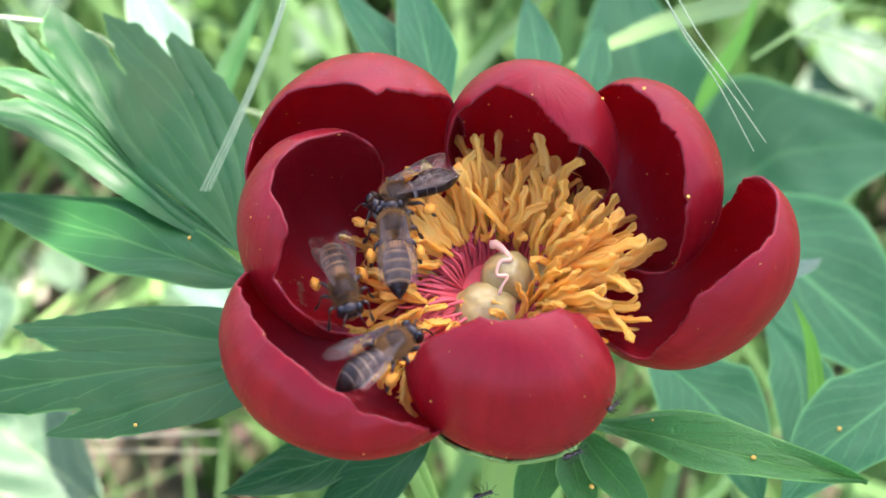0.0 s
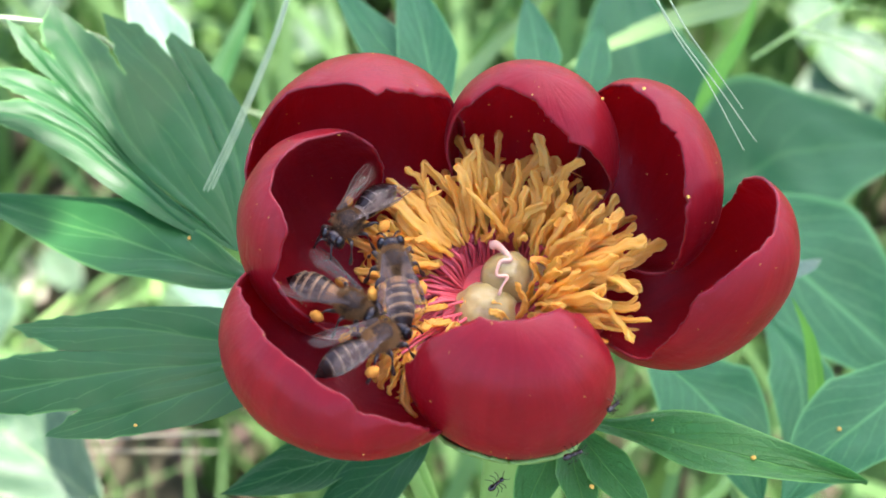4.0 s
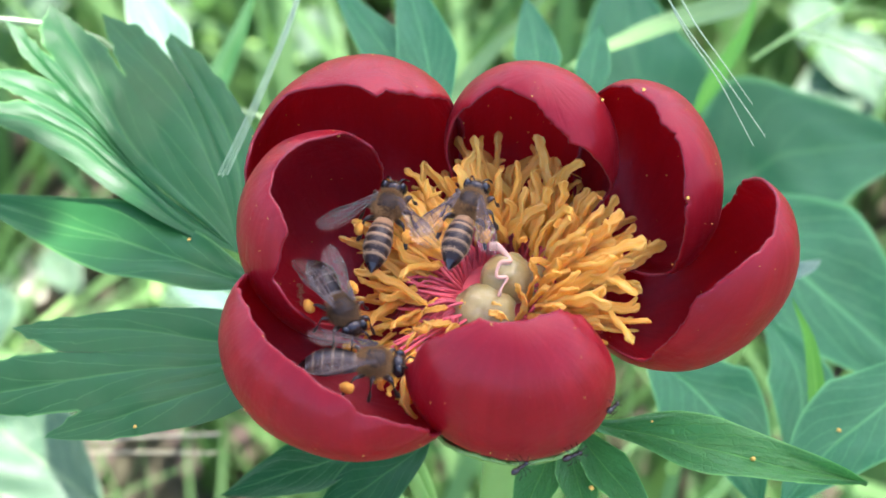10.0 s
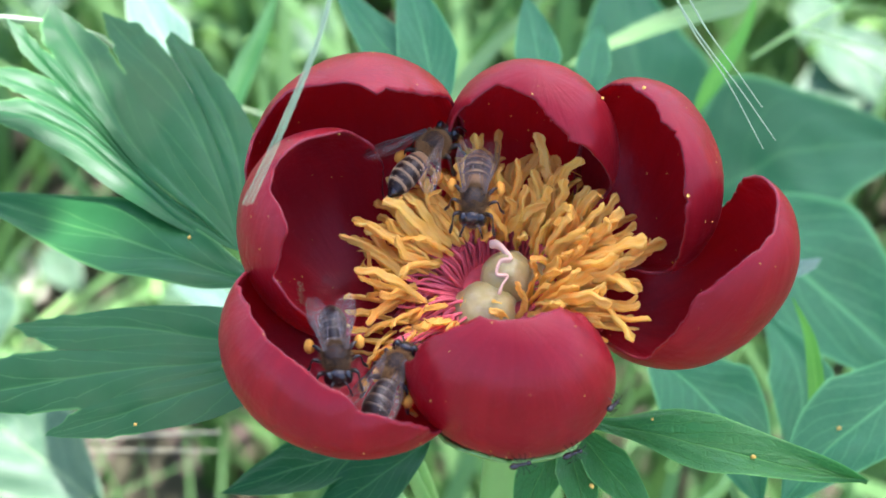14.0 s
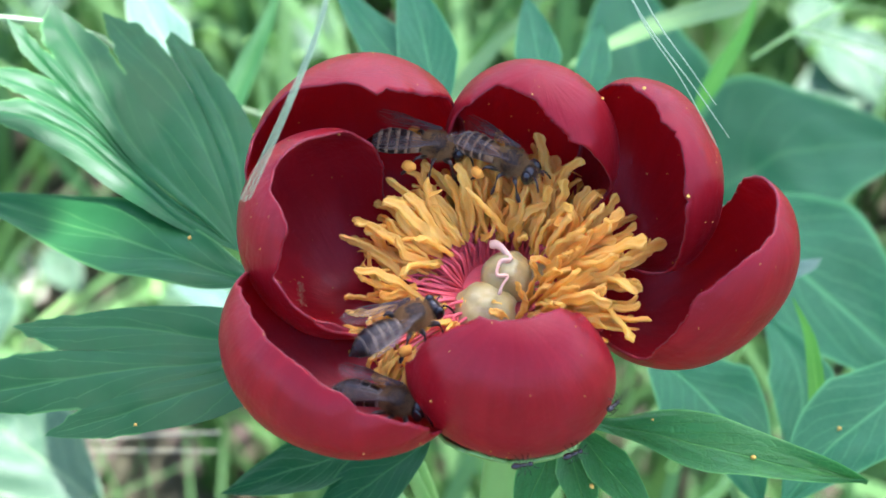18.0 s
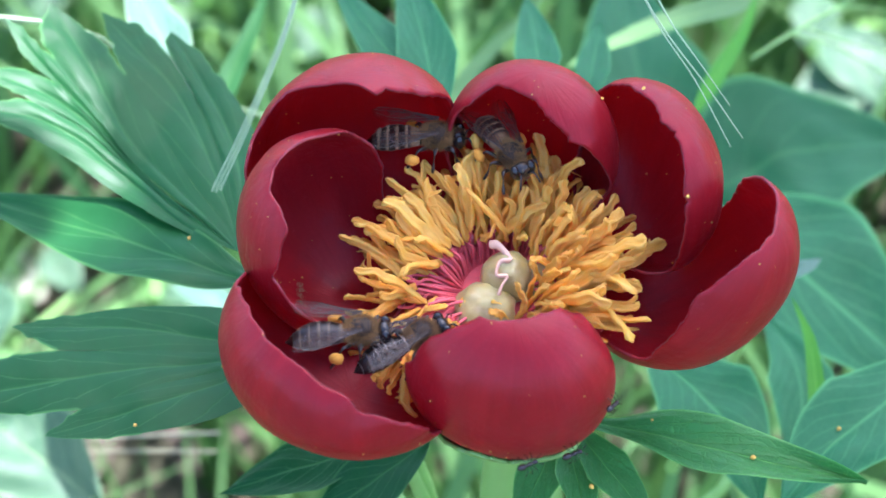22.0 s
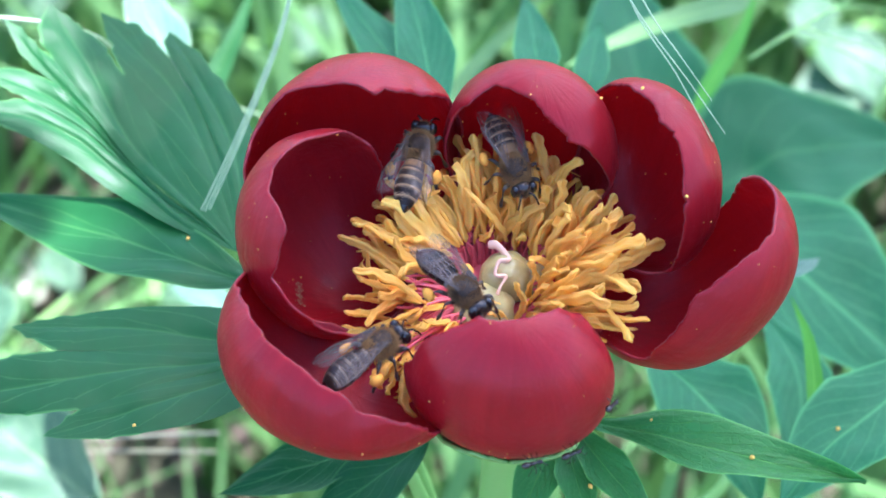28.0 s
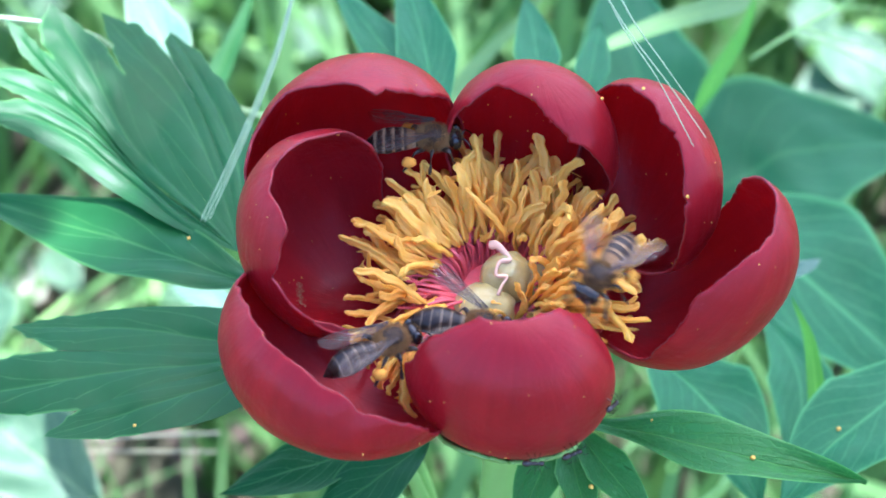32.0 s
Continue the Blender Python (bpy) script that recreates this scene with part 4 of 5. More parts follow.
# ---- honey bees ----
def bee_parts(root, seed, dark, baskets, dusky):
    """A worker bee, head towards +x, 12.2 mm long; its feet are 2.8 mm under the origin."""
    mm = 0.00094
    rng = random.Random(seed)
    spine = bend([(-1.4 * mm, 0, 0.1 * mm), (-3.6 * mm, 0, 0.2 * mm), (-6.1 * mm, 0, -0.2 * mm), (-8.7 * mm, 0, -1.0 * mm)], 60)
    fur = DUSKY_FUR if dark else FUR

    def girth(q):
        """Half-width of the abdomen along its length."""
        g = 0.46 + 1.60 * math.sin(math.pi * min(1, 0.12 + q * 0.62)) ** 0.75
        if q > 0.5:
            g *= max(0.03, 1 - ((q - 0.5) / 0.5) ** 2.2) ** 0.8
        return mm * g * 0.86

    def hoop(i, swell):
        r = girth(i / 60) * swell
        return [spine[i] + Vector((0, math.cos(a) * r, math.sin(a) * r * 0.9)) for a in [q / 28 * math.tau for q in range(28)]]

    def hairs(count, root_and_way, length, width):
        verts, faces = [], []
        for _ in range(count):
            c, way = root_and_way()
            if c is None:
                continue
            o = way.orthogonal().normalized() * width * mm
            k = len(verts)
            verts += [c - o, c + o, c + way * rng.uniform(*length) * mm]
            faces.append((k, k + 1, k + 2))
        me = bpy.data.meshes.new("fur")
        me.from_pydata(verts, [], faces)
        return me
    ab = part("abdomen", cap(grid([hoop(i, 0.94) for i in range(61)], close=True)), CHITIN, root, "glossy black abdomen" if dark else "brown abdomen with pale bands")
    cuts = (2, 14, 24, 34, 43, 51, 60)
    for k in range(6):
        a, b = cuts[k], cuts[k + 1]
        rows, uvs = [], []
        for q in range(11):
            i = min(60, round(a + (b + 2 - a) * q / 10))
            rows.append([p for p in hoop(i, 0.965 + 0.05 * q / 10)])
            uvs.append([(q / 10, c / 28) for c in range(29)])
        bm = grid(rows, [u[:28] for u in uvs], close=True)
        part("plate", cap(bm) if k == 5 else bm, GLOSSY if dark else (CHITIN if k == 5 else DUSKY if dusky else TAWNY if k == 0 else PLATE), ab)

    def on_band():
        k = rng.randrange(5)
        i = min(59, cuts[k] + int(abs(rng.gauss(0, 0.32)) * (cuts[k + 1] - cuts[k])))
        q = rng.uniform(-0.1, 1.1) * math.pi
        out = Vector((0, math.cos(q), math.sin(q) * 0.9))
        return spine[i] + out * girth(i / 60) * 0.98, Vector((-0.85, rng.uniform(-0.3, 0.3), rng.uniform(-0.1, 0.1))) + out * 0.22
    tagged(hang("hair", hairs(150 if dark or dusky else 1100, on_band, (0.2, 0.45), 0.025), DUSKY_FUR if dark or dusky else BAND, ab), kind="stuff")
    th = part("thorax", blob(1.9 * mm, 1.66 * mm, 1.6 * mm, (0.6 * mm, 0, 0.5 * mm), 20, 14, 0.05, seed), FUZZ, root, "furry tawny thorax")

    def on_thorax():
        d = Vector((rng.gauss(0, 1), rng.gauss(0, 1), rng.gauss(0, 1))).normalized()
        if d.z < -0.7 or (d.z > 0.62 and abs(d.x) < 0.55 and rng.random() < 0.86):
            return None, None
        return Vector((0.6 + 1.85 * d.x, 1.62 * d.y, 0.5 + 1.55 * d.z)) * mm, d + Vector((rng.uniform(-.6, .3), rng.uniform(-.5, .5), rng.uniform(-.5, .5)))
    tagged(hang("fur", hairs(7500, on_thorax, (0.3, 0.75), 0.028), fur, th), kind="stuff")
    hd = part("head", blob(0.95 * mm, 1.42 * mm, 1.35 * mm, (3.3 * mm, 0, 0.1 * mm), 16, 11), CHITIN, root, "dark head")

    def on_face():
        d = Vector((rng.gauss(0, 1), rng.gauss(0, 0.7), rng.gauss(0, 1))).normalized()
        return Vector((3.3 + 0.93 * d.x, 1.38 * d.y, 0.1 + 1.31 * d.z)) * mm, d + Vector((0, rng.uniform(-.5, .5), rng.uniform(-.5, .5)))
    tagged(hang("fur", hairs(500, on_face, (0.2, 0.45), 0.025), fur, hd), kind="stuff")
    for sd in (-1, 1):
        part("eye", blob(0.72 * mm, 0.62 * mm, 1.08 * mm, (3.45 * mm, sd * 1.12 * mm, 0.35 * mm), 12, 8), EYE_MAT, hd, "black compound eye")
        part("antenna", tube([(4.1 * mm, sd * 0.35 * mm, 0.2 * mm), (4.6 * mm, sd * 0.8 * mm, 0.7 * mm), (5.2 * mm, sd * 1.2 * mm, 0.0 * mm), (5.5 * mm, sd * 1.4 * mm, -0.7 * mm)], lambda s: 0.13 * mm, 8, 5), CHITIN, hd)
        for x, ux, uy, fx, fy in ((1.7, 2.6, 2.3, 3.6, 2.8), (0.5, 0.3, 2.7, 0.0, 3.7), (-0.6, -1.8, 2.4, -3.4, 3.1)):
            leg = part("leg", tube([(x * mm, sd * 1.1 * mm, -0.7 * mm), (ux * mm, sd * uy * mm, 0.1 * mm), ((ux + fx) / 2 * mm, sd * (uy + fy) / 2 * mm, -1.5 * mm), (fx * mm, sd * fy * mm, -2.6 * mm)],
                                   lambda s: mm * (0.30 + 0.12 * math.sin(s * 9) - 0.14 * s), 14, 6, 0.7), SHANK, root)
            if x < 0 and baskets:
                part("pollen_load", blob(0.95 * mm, 0.66 * mm, 0.78 * mm, ((ux + fx) / 2 * mm, sd * (uy + fy + 0.5) / 2 * mm, -0.9 * mm), 10, 7, 0.25, seed), POLLEN, leg, "lump of orange pollen")
    return root


def wing_mesh(length, wide):
    """A flat membrane, root at the origin, reaching along -x."""
    rows, uvs = [], []
    n, m = 22, 8
    for i in range(n + 1):
        s = i / n
        w = wide * (0.14 + 0.86 * min(1.0, s / 0.62) ** 0.9) * (1 if s < 0.66 else math.sqrt(max(0.0, 1 - ((s - 0.66) / 0.34) ** 2)) * 0.96 + 0.04)
        rows.append([Vector((-length * s, (j / m - 0.78) * w, 0.00012 * math.sin(j / m * 9 + s * 3))) for j in range(m + 1)])
        uvs.append([(s * 2, j / m) for j in range(m + 1)])
    return grid(rows, uvs)


def wing_veins(length, wide, sd):
    """The ribs of a wing: four long ones and four short ones across, thin tubes in one mesh."""
    lines = []
    for v0, v1, end in ((0.02, 0.03, 0.93), (0.30, 0.22, 0.96), (0.60, 0.55, 0.92), (0.9, 0.86, 0.72)):
        lines.append([(s * end, v0 + (v1 - v0) * s + 0.06 * math.sin(s * 5 + v0 * 7)) for s in (0, 0.25, 0.5, 0.75, 1.0)])
    for s0, a, b in ((0.38, 0.28, 0.60), (0.60, 0.08, 0.28), (0.66, 0.26, 0.56), (0.50, 0.58, 0.88)):
        lines.append([(s0, a), (s0 + 0.04, (a + b) / 2), (s0 + 0.05, b)])
    out = bmesh.new()
    for k, line in enumerate(lines):
        pts = []
        for s, v in line:
            w = wide * (0.14 + 0.86 * min(1.0, s / 0.62) ** 0.9) * (1 if s < 0.66 else math.sqrt(max(0.0, 1 - ((s - 0.66) / 0.34) ** 2)) * 0.96 + 0.04)
            pts.append(Vector((-length * s, sd * (0.22 - v) * w, 0.00005)))
        me = bpy.data.meshes.new("vein")
        b = tube(pts, lambda s: (0.00007 if k == 0 else 0.000045) * (1 - 0.4 * s), 8, 4)
        b.to_mesh(me)
        b.free()
        out.from_mesh(me)
        bpy.data.meshes.remove(me)
    return out


bee_total = [0]


def honey_bee(label, baskets=True, dark=False, spread=22.0, lift=12.0, dusky=False):
    seed = bee_total[0] = bee_total[0] + 1
    root = tagged(empty("honey_bee", (0, 0, TALL * 0.001)), label, "bee", "bees on the peony")
    bee_parts(root, seed, dark, baskets, dusky)
    wings = []
    for sd in (1, -1):
        for k, (ln, wd, dz, extra) in enumerate(((0.0083, 0.0024, 2.15, 2), (0.0060, 0.0017, 2.0, 6))):
            bm = wing_mesh(ln, wd)
            if sd < 0:
                for w in bm.verts:
                    w.co.y *= -1
            wing = part("wing", bm, WING, root, "smoky translucent wing")
            wing.matrix_local = Matrix.Translation((0.0008 - 0.0006 * k, sd * 0.0013, dz * 0.001)) @ pose(0, 0, 0, 0, lift, -sd * (spread + extra))
            part("vein", wing_veins(ln, wd, sd), VEIN, wing, "fine brown ribs")
            wings.append((wing, sd))
    return root, wings


bee_a, wings_a = honey_bee("dark glossy honey bee with orange pollen on its hind legs", True, True, 0, -3)
bee_b, wings_b = honey_bee("brown striped honey bee crawling over the stamens", True, False, 0, -3)
bee_c, wings_c = honey_bee("tawny honey bee with pale abdominal bands", True, False, 0, -3)
bee_d, wings_d = honey_bee("small grey-brown honey bee with half-open wings", True, False, 0, -3, True)
bee_e, wings_e = honey_bee("honey bee flying in towards the flower with spread wings", False, False, 85, 6, True)


# ---- ants ----
def ant(label):
    root = tagged(empty("ant", (0, 0, 0.3)), label, "ant", "ants under the flower")
    mm = 0.0008
    part("gaster", blob(0.75 * mm, 0.5 * mm, 0.5 * mm, (-1.0 * mm, 0, 0.1 * mm), 10, 7), CHITIN, root)
    part("thorax", blob(0.65 * mm, 0.3 * mm, 0.3 * mm, (0.1 * mm, 0, 0.1 * mm), 10, 7), CHITIN, root)
    hd = part("head", blob(0.42 * mm, 0.38 * mm, 0.33 * mm, (1.0 * mm, 0, 0.1 * mm), 10, 7), CHITIN, root)
    for sd in (-1, 1):
        part("antenna", tube([(1.3 * mm, sd * 0.15 * mm, 0.2 * mm), (1.7 * mm, sd * 0.6 * mm, 0.4 * mm), (2.2 * mm, sd * 0.7 * mm, 0.1 * mm)], lambda s: 0.05 * mm, 6, 4), CHITIN, hd)
        for x, fx in ((0.45, 1.0), (0.1, 0.1), (-0.25, -1.0)):
            part("leg", tube([(x * mm, sd * 0.2 * mm, 0), ((x + fx) / 2 * mm, sd * 0.9 * mm, 0.45 * mm), (fx * mm, sd * 1.5 * mm, -0.45 * mm)], lambda s: 0.06 * mm, 6, 4), CHITIN, root)
    return root


ant_stem = ant("small black ant climbing about under the flower")
ant_sepal = ant("small black ant on the underside of the front petal")
ant_sepal.matrix_world = Matrix.Translation(P(7.7, -26.6, 3.9)) @ pose(0, 0, 0, 62, 0, 25)
ant_rim = ant("small black ant on the flank of the front petal")
ant_rim.matrix_world = Matrix.Translation(P(12.0, -23.7, 9.1)) @ pose(0, 0, 0, 80, 20, 55)


# ---- spilt pollen ----
def pollen_clump(x, y, z, size, label):
    ob = part("pollen_clump", blob(size * 0.0006, size * 0.0005, size * 0.0004, (0, 0, 0), 9, 6, 0.4, x), POLLEN_DRY, None)
    ob.location = P(x, y, z)
    ob.rotation_euler = (0, 0, x)
    tagged(ob, label, "pollen", "spilt pollen clumps")


for x, y, z, r in ((16.5, 11.8, 22.9, 0.42), (21.2, -0.5, 17.8, 0.42), (11.9, 13.0, 19.9, 0.36), (20.7, 1.7, 3.2, 0.25), (-19.1, 9.1, 17.9, 0.3)):
    pollen_clump(x, y, z, r, "tiny yellow pollen clump on a crimson petal")
for x, y, z, r in ((31.4, -12.0, -17.8, 0.6), (-39.8, 18.3, -11.7, 0.4), (-44.3, -11.1, -12.2, 0.4), (11.4, -15.3, -19.3, 0.6), (19.1, -7.6, -16.0, 0.4), (47.1, 7.9, -39.6, 0.5)):
    pollen_clump(x, y, z, r, "tiny yellow pollen clump on a green leaf")


def pollen_dust():
    """Fine grains sticking to the petals, too many to count."""
    rng = random.Random(21)
    bm = bmesh.new()
    for ob in petals[:7]:
        vs = ob.data.vertices
        for _ in range(70):
            v = vs[rng.randrange(len(vs))]
            side = rng.choice((-1, 1))
            r = rng.choice((0.05, 0.06, 0.08, 0.12)) * 0.001
            c = v.co + v.normal * side * 0.00019
            bmesh.ops.create_icosphere(bm, subdivisions=1, radius=r, matrix=Matrix.Translation(c))
    ob = part("pollen_dust", bm, POLLEN_DRY, plant)
    tagged(ob, "pale yellow pollen grains on the petals", kind="stuff")


pollen_dust()


def pollen_smear():
    """A crust of grains beside a crack in the inner petal."""
    rng = random.Random(8)
    bm = bmesh.new()
    for _ in range(150):
        q = rng.random()
        c = Vector((-24.3 + 0.5 * q + rng.gauss(0, 0.22), 2.0 - 3.4 * q, 0)) + Vector((0, rng.gauss(0, 0.2), 0))
        c.z = -0.75 - 0.62 * (c.x + 24.5) + 0.1 * rng.random()
        bmesh.ops.create_icosphere(bm, subdivisions=1, radius=rng.choice((0.03, 0.05, 0.07)) * 0.001, matrix=Matrix.Translation(P(*c)))
    tagged(part("pollen_smear", bm, BAND, plant), "pale crust of grains on the inner petal", kind="stuff")


pollen_smear()


# ---- what moves ----
def crawl(rows):
    """Rows of seconds, the body's middle (mm), heading and nose-down pitch (degrees)."""
    return [(t, Matrix.Translation(P(x, y, z)) @ pose(0, 0, 0, 0, p, h) @ Matrix.Translation((0.0021, 0, 0))) for t, x, y, z, h, p in rows]


def flutter(wings, start, stop, rest):
    """Wing beats between two times; at other times the wings keep still."""
    for wing, sd in wings:
        base = wing.matrix_basis.copy()
        rows = [(0, base)]
        k = 0
        t = start
        while t < stop:
            rows.append((t, base @ pose(0, 0, 0, sd * (38 if k % 2 else -30), 0, 0)))
            t += 1 / 30
            k += 1
        rows += [(stop + 0.1, base @ rest(sd)), (32, base @ rest(sd))]
        walk(wing, rows)


def fold_wings(wings, rows):
    """Opens and folds a bee's wings: rows of seconds and the angle from the body's line."""
    for k, (wing, sd) in enumerate(wings):
        base = wing.matrix_basis.copy()
        walk(wing, [(t, base @ pose(0, 0, 0, sd * 0.12 * a, 0, -sd * a * (1.0 if k % 2 == 0 else 1.12))) for t, a in [(t, max(1, a * 0.85 - 4)) for t, a in rows]])


def motions():
    walk(bee_a, crawl([
        (0, -10.2, 3.9, 14, -150, 1), (0.5, -11, 5.1, 14, -149, 4), (1, -12.5, 3.5, 14, -163, -6), (1.5, -13.5, 3.6, 14, -151, -1),
        (2, -12.3, 3.9, 14, -153, 2), (2.5, -13.4, 2.7, 14, -151, 3), (3, -15.1, 1.8, 14, -127, -3), (3.5, -15.8, 0.7, 14, -127, -1),
        (5.5, -16.3, 0.1, 14, -142, 7), (6, -16.4, -0.4, 14, -143, 7), (6.5, -17.7, -1.9, 14, -123, -1), (7, -18.6, -2.5, 14, -118, 5),
        (7.5, -17.8, -4.2, 14, -106, -2), (8, -19.1, -4.3, 14, -100, 0), (8.5, -19.7, -2.9, 14, -105, -2), (9, -18.7, -4.8, 12, -82, 2),
        (9.5, -19.6, -8.7, 11, -78, -1), (10, -19.5, -9.3, 11, -61, 7), (10.5, -19.6, -11.5, 11, -69, -1), (11, -20.4, -10.3, 11, -86, 1),
        (11.5, -20.1, -10.9, 10.9, -77, 5), (12, -19.2, -12.8, 10.9, -72, 5), (12.5, -19.7, -14.2, 10.9, -75, 5), (13, -19.8, -17, 10.9, -71, 6),
        (13.5, -19.5, -16.4, 11, -68, 1), (14, -19.1, -16.3, 11, -83, 0), (14.5, -19.5, -15.8, 9, -85, 1), (16.5, -15.3, -19.8, 6, -26, -4),
        (17, -13.5, -20.5, 5, -25, -2), (17.5, -14.8, -19.3, 5, -22, -5), (18, -14.4, -19.7, 5, -21, -4), (18.5, -13.9, -19.8, 4, -20, -4),
        (19, -13.4, -19.8, 4, -18, -7), (19.5, -13.1, -19.8, 4, -19, -8), (20, -13, -21.3, 7, 14, -11), (20.5, -13.2, -21.1, 8, 70, 2),
        (21, -12.7, -19.9, 8, 79, -5), (21.5, -11.9, -18.9, 9, 59, 2), (22, -11.6, -15.3, 9, 29, -2), (22.5, -11.1, -15.9, 9, 30, -4),
        (23, -10.5, -14.2, 11, 3, -3), (23.5, -11.7, -16.6, 11, 35, -8), (24, -10.7, -16.9, 11, 37, -4), (24.5, -9.5, -15.5, 12, 37, -4),
        (25, -8, -14.2, 12, 3, -2), (25.5, -8, -13.1, 14, -3, 3), (27.5, -6.2, -11.5, 15, -45, 3), (28, -5.9, -10.5, 15, -51, 4),
        (28.5, -4.6, -8.6, 15, -84, 1), (29, -4.6, -8.2, 15, -85, 1), (29.6, -4.6, -8.6, 15, -83, -1), (29.8, -4.1, -9.8, 15, -51, 4),
        (30, -2.7, -9.8, 15, -32, -2), (30.2, -0.7, -10.4, 15, -17, -3), (30.4, 0, -12.3, 15, 3, -2), (30.6, 5.3, -10.3, 15, -21, 0),
        (30.8, 7.2, -9.1, 15, -56, 4), (31, 7.1, -9, 15, -34, 0), (31.2, 8.2, -9.8, 15, -20, -2), (31.4, 6.8, -8.2, 7, -21, -1),
        (32, 5.7, -8.5, 1, -28, 2)]))
    walk(bee_b, crawl([
        (0, -12.4, -4.1, 12.9, 96, -15), (0.5, -12.7, -5.3, 12.9, 76, -4), (1, -11.2, -4.6, 13, 73, -2), (1.5, -13.5, -7.3, 12.9, 81, -3),
        (2, -12.1, -5.4, 12.9, 91, -8), (2.5, -11.7, -5, 13, 91, -2), (3, -14.1, -6, 12.9, 87, -8), (3.5, -11.6, -9.6, 12.9, 101, -10),
        (5.5, -14.8, -7.1, 12.9, 86, -4), (6, -13.9, -6.3, 12.9, 98, -13), (6.5, -14.6, -7, 13, 100, 0), (7, -14.2, -5.3, 13, 104, 1),
        (7.5, -13.6, -4.4, 12.9, 97, -3), (8, -12.7, -2.9, 13, 114, -4), (8.5, -13.5, -4.4, 12.9, 77, -9), (9, -12.8, -3, 12.9, 81, -20),
        (9.5, -14.4, -1.8, 12.9, 101, -4), (10, -13.8, -0.5, 12.9, 77, -6), (10.5, -12.7, 4.4, 12.9, 68, -11), (11, -10.5, 6.8, 13, 59, -1),
        (11.5, -8.9, 8.1, 13, 54, -6), (12, -8.8, 8.6, 13, 50, -3), (13, -9.4, 8.1, 13, 55, -7), (14, -9.6, 9.3, 13, 52, -3),
        (14.5, -9.6, 9.2, 13, 48, -2), (16.5, -9.9, 11.8, 13, 23, 0), (17, -9.7, 11.8, 13, 21, 3), (17.5, -10.5, 12.1, 13, 0, 0),
        (18, -10.2, 12, 13, -7, 6), (18.5, -10.5, 12.7, 13, -9, 7), (19, -9.9, 12.2, 13, 18, 4), (20, -10.4, 12.2, 13, 1, -1),
        (20.5, -10.4, 13.3, 13, -8, 7), (21, -10.3, 12.8, 13, 1, -1), (22, -10.2, 13.1, 13, 0, 0), (23, -10.1, 12.7, 13, 2, -2),
        (24, -9.9, 11.6, 13, 1, -1), (24.5, -9.8, 11.4, 13, 8, -7), (25, -9.1, 10.7, 13, 47, 1), (25.5, -9.9, 10.7, 13, 45, 1),
        (27.5, -10.1, 9, 13, 75, -2), (28, -10.2, 8.5, 12.9, 76, -13), (28.5, -9, 9.8, 13, 67, -4), (29, -8.6, 9.5, 13, 64, 2),
        (30, -8.7, 9.5, 13, 64, 2), (31, -8.7, 10.7, 13, 52, -2), (31.2, -10.3, 12.2, 13, 30, -5), (31.6, -10.7, 12.8, 13, 16, 2),
        (32, -10.6, 12.8, 13, 1, -1)]))
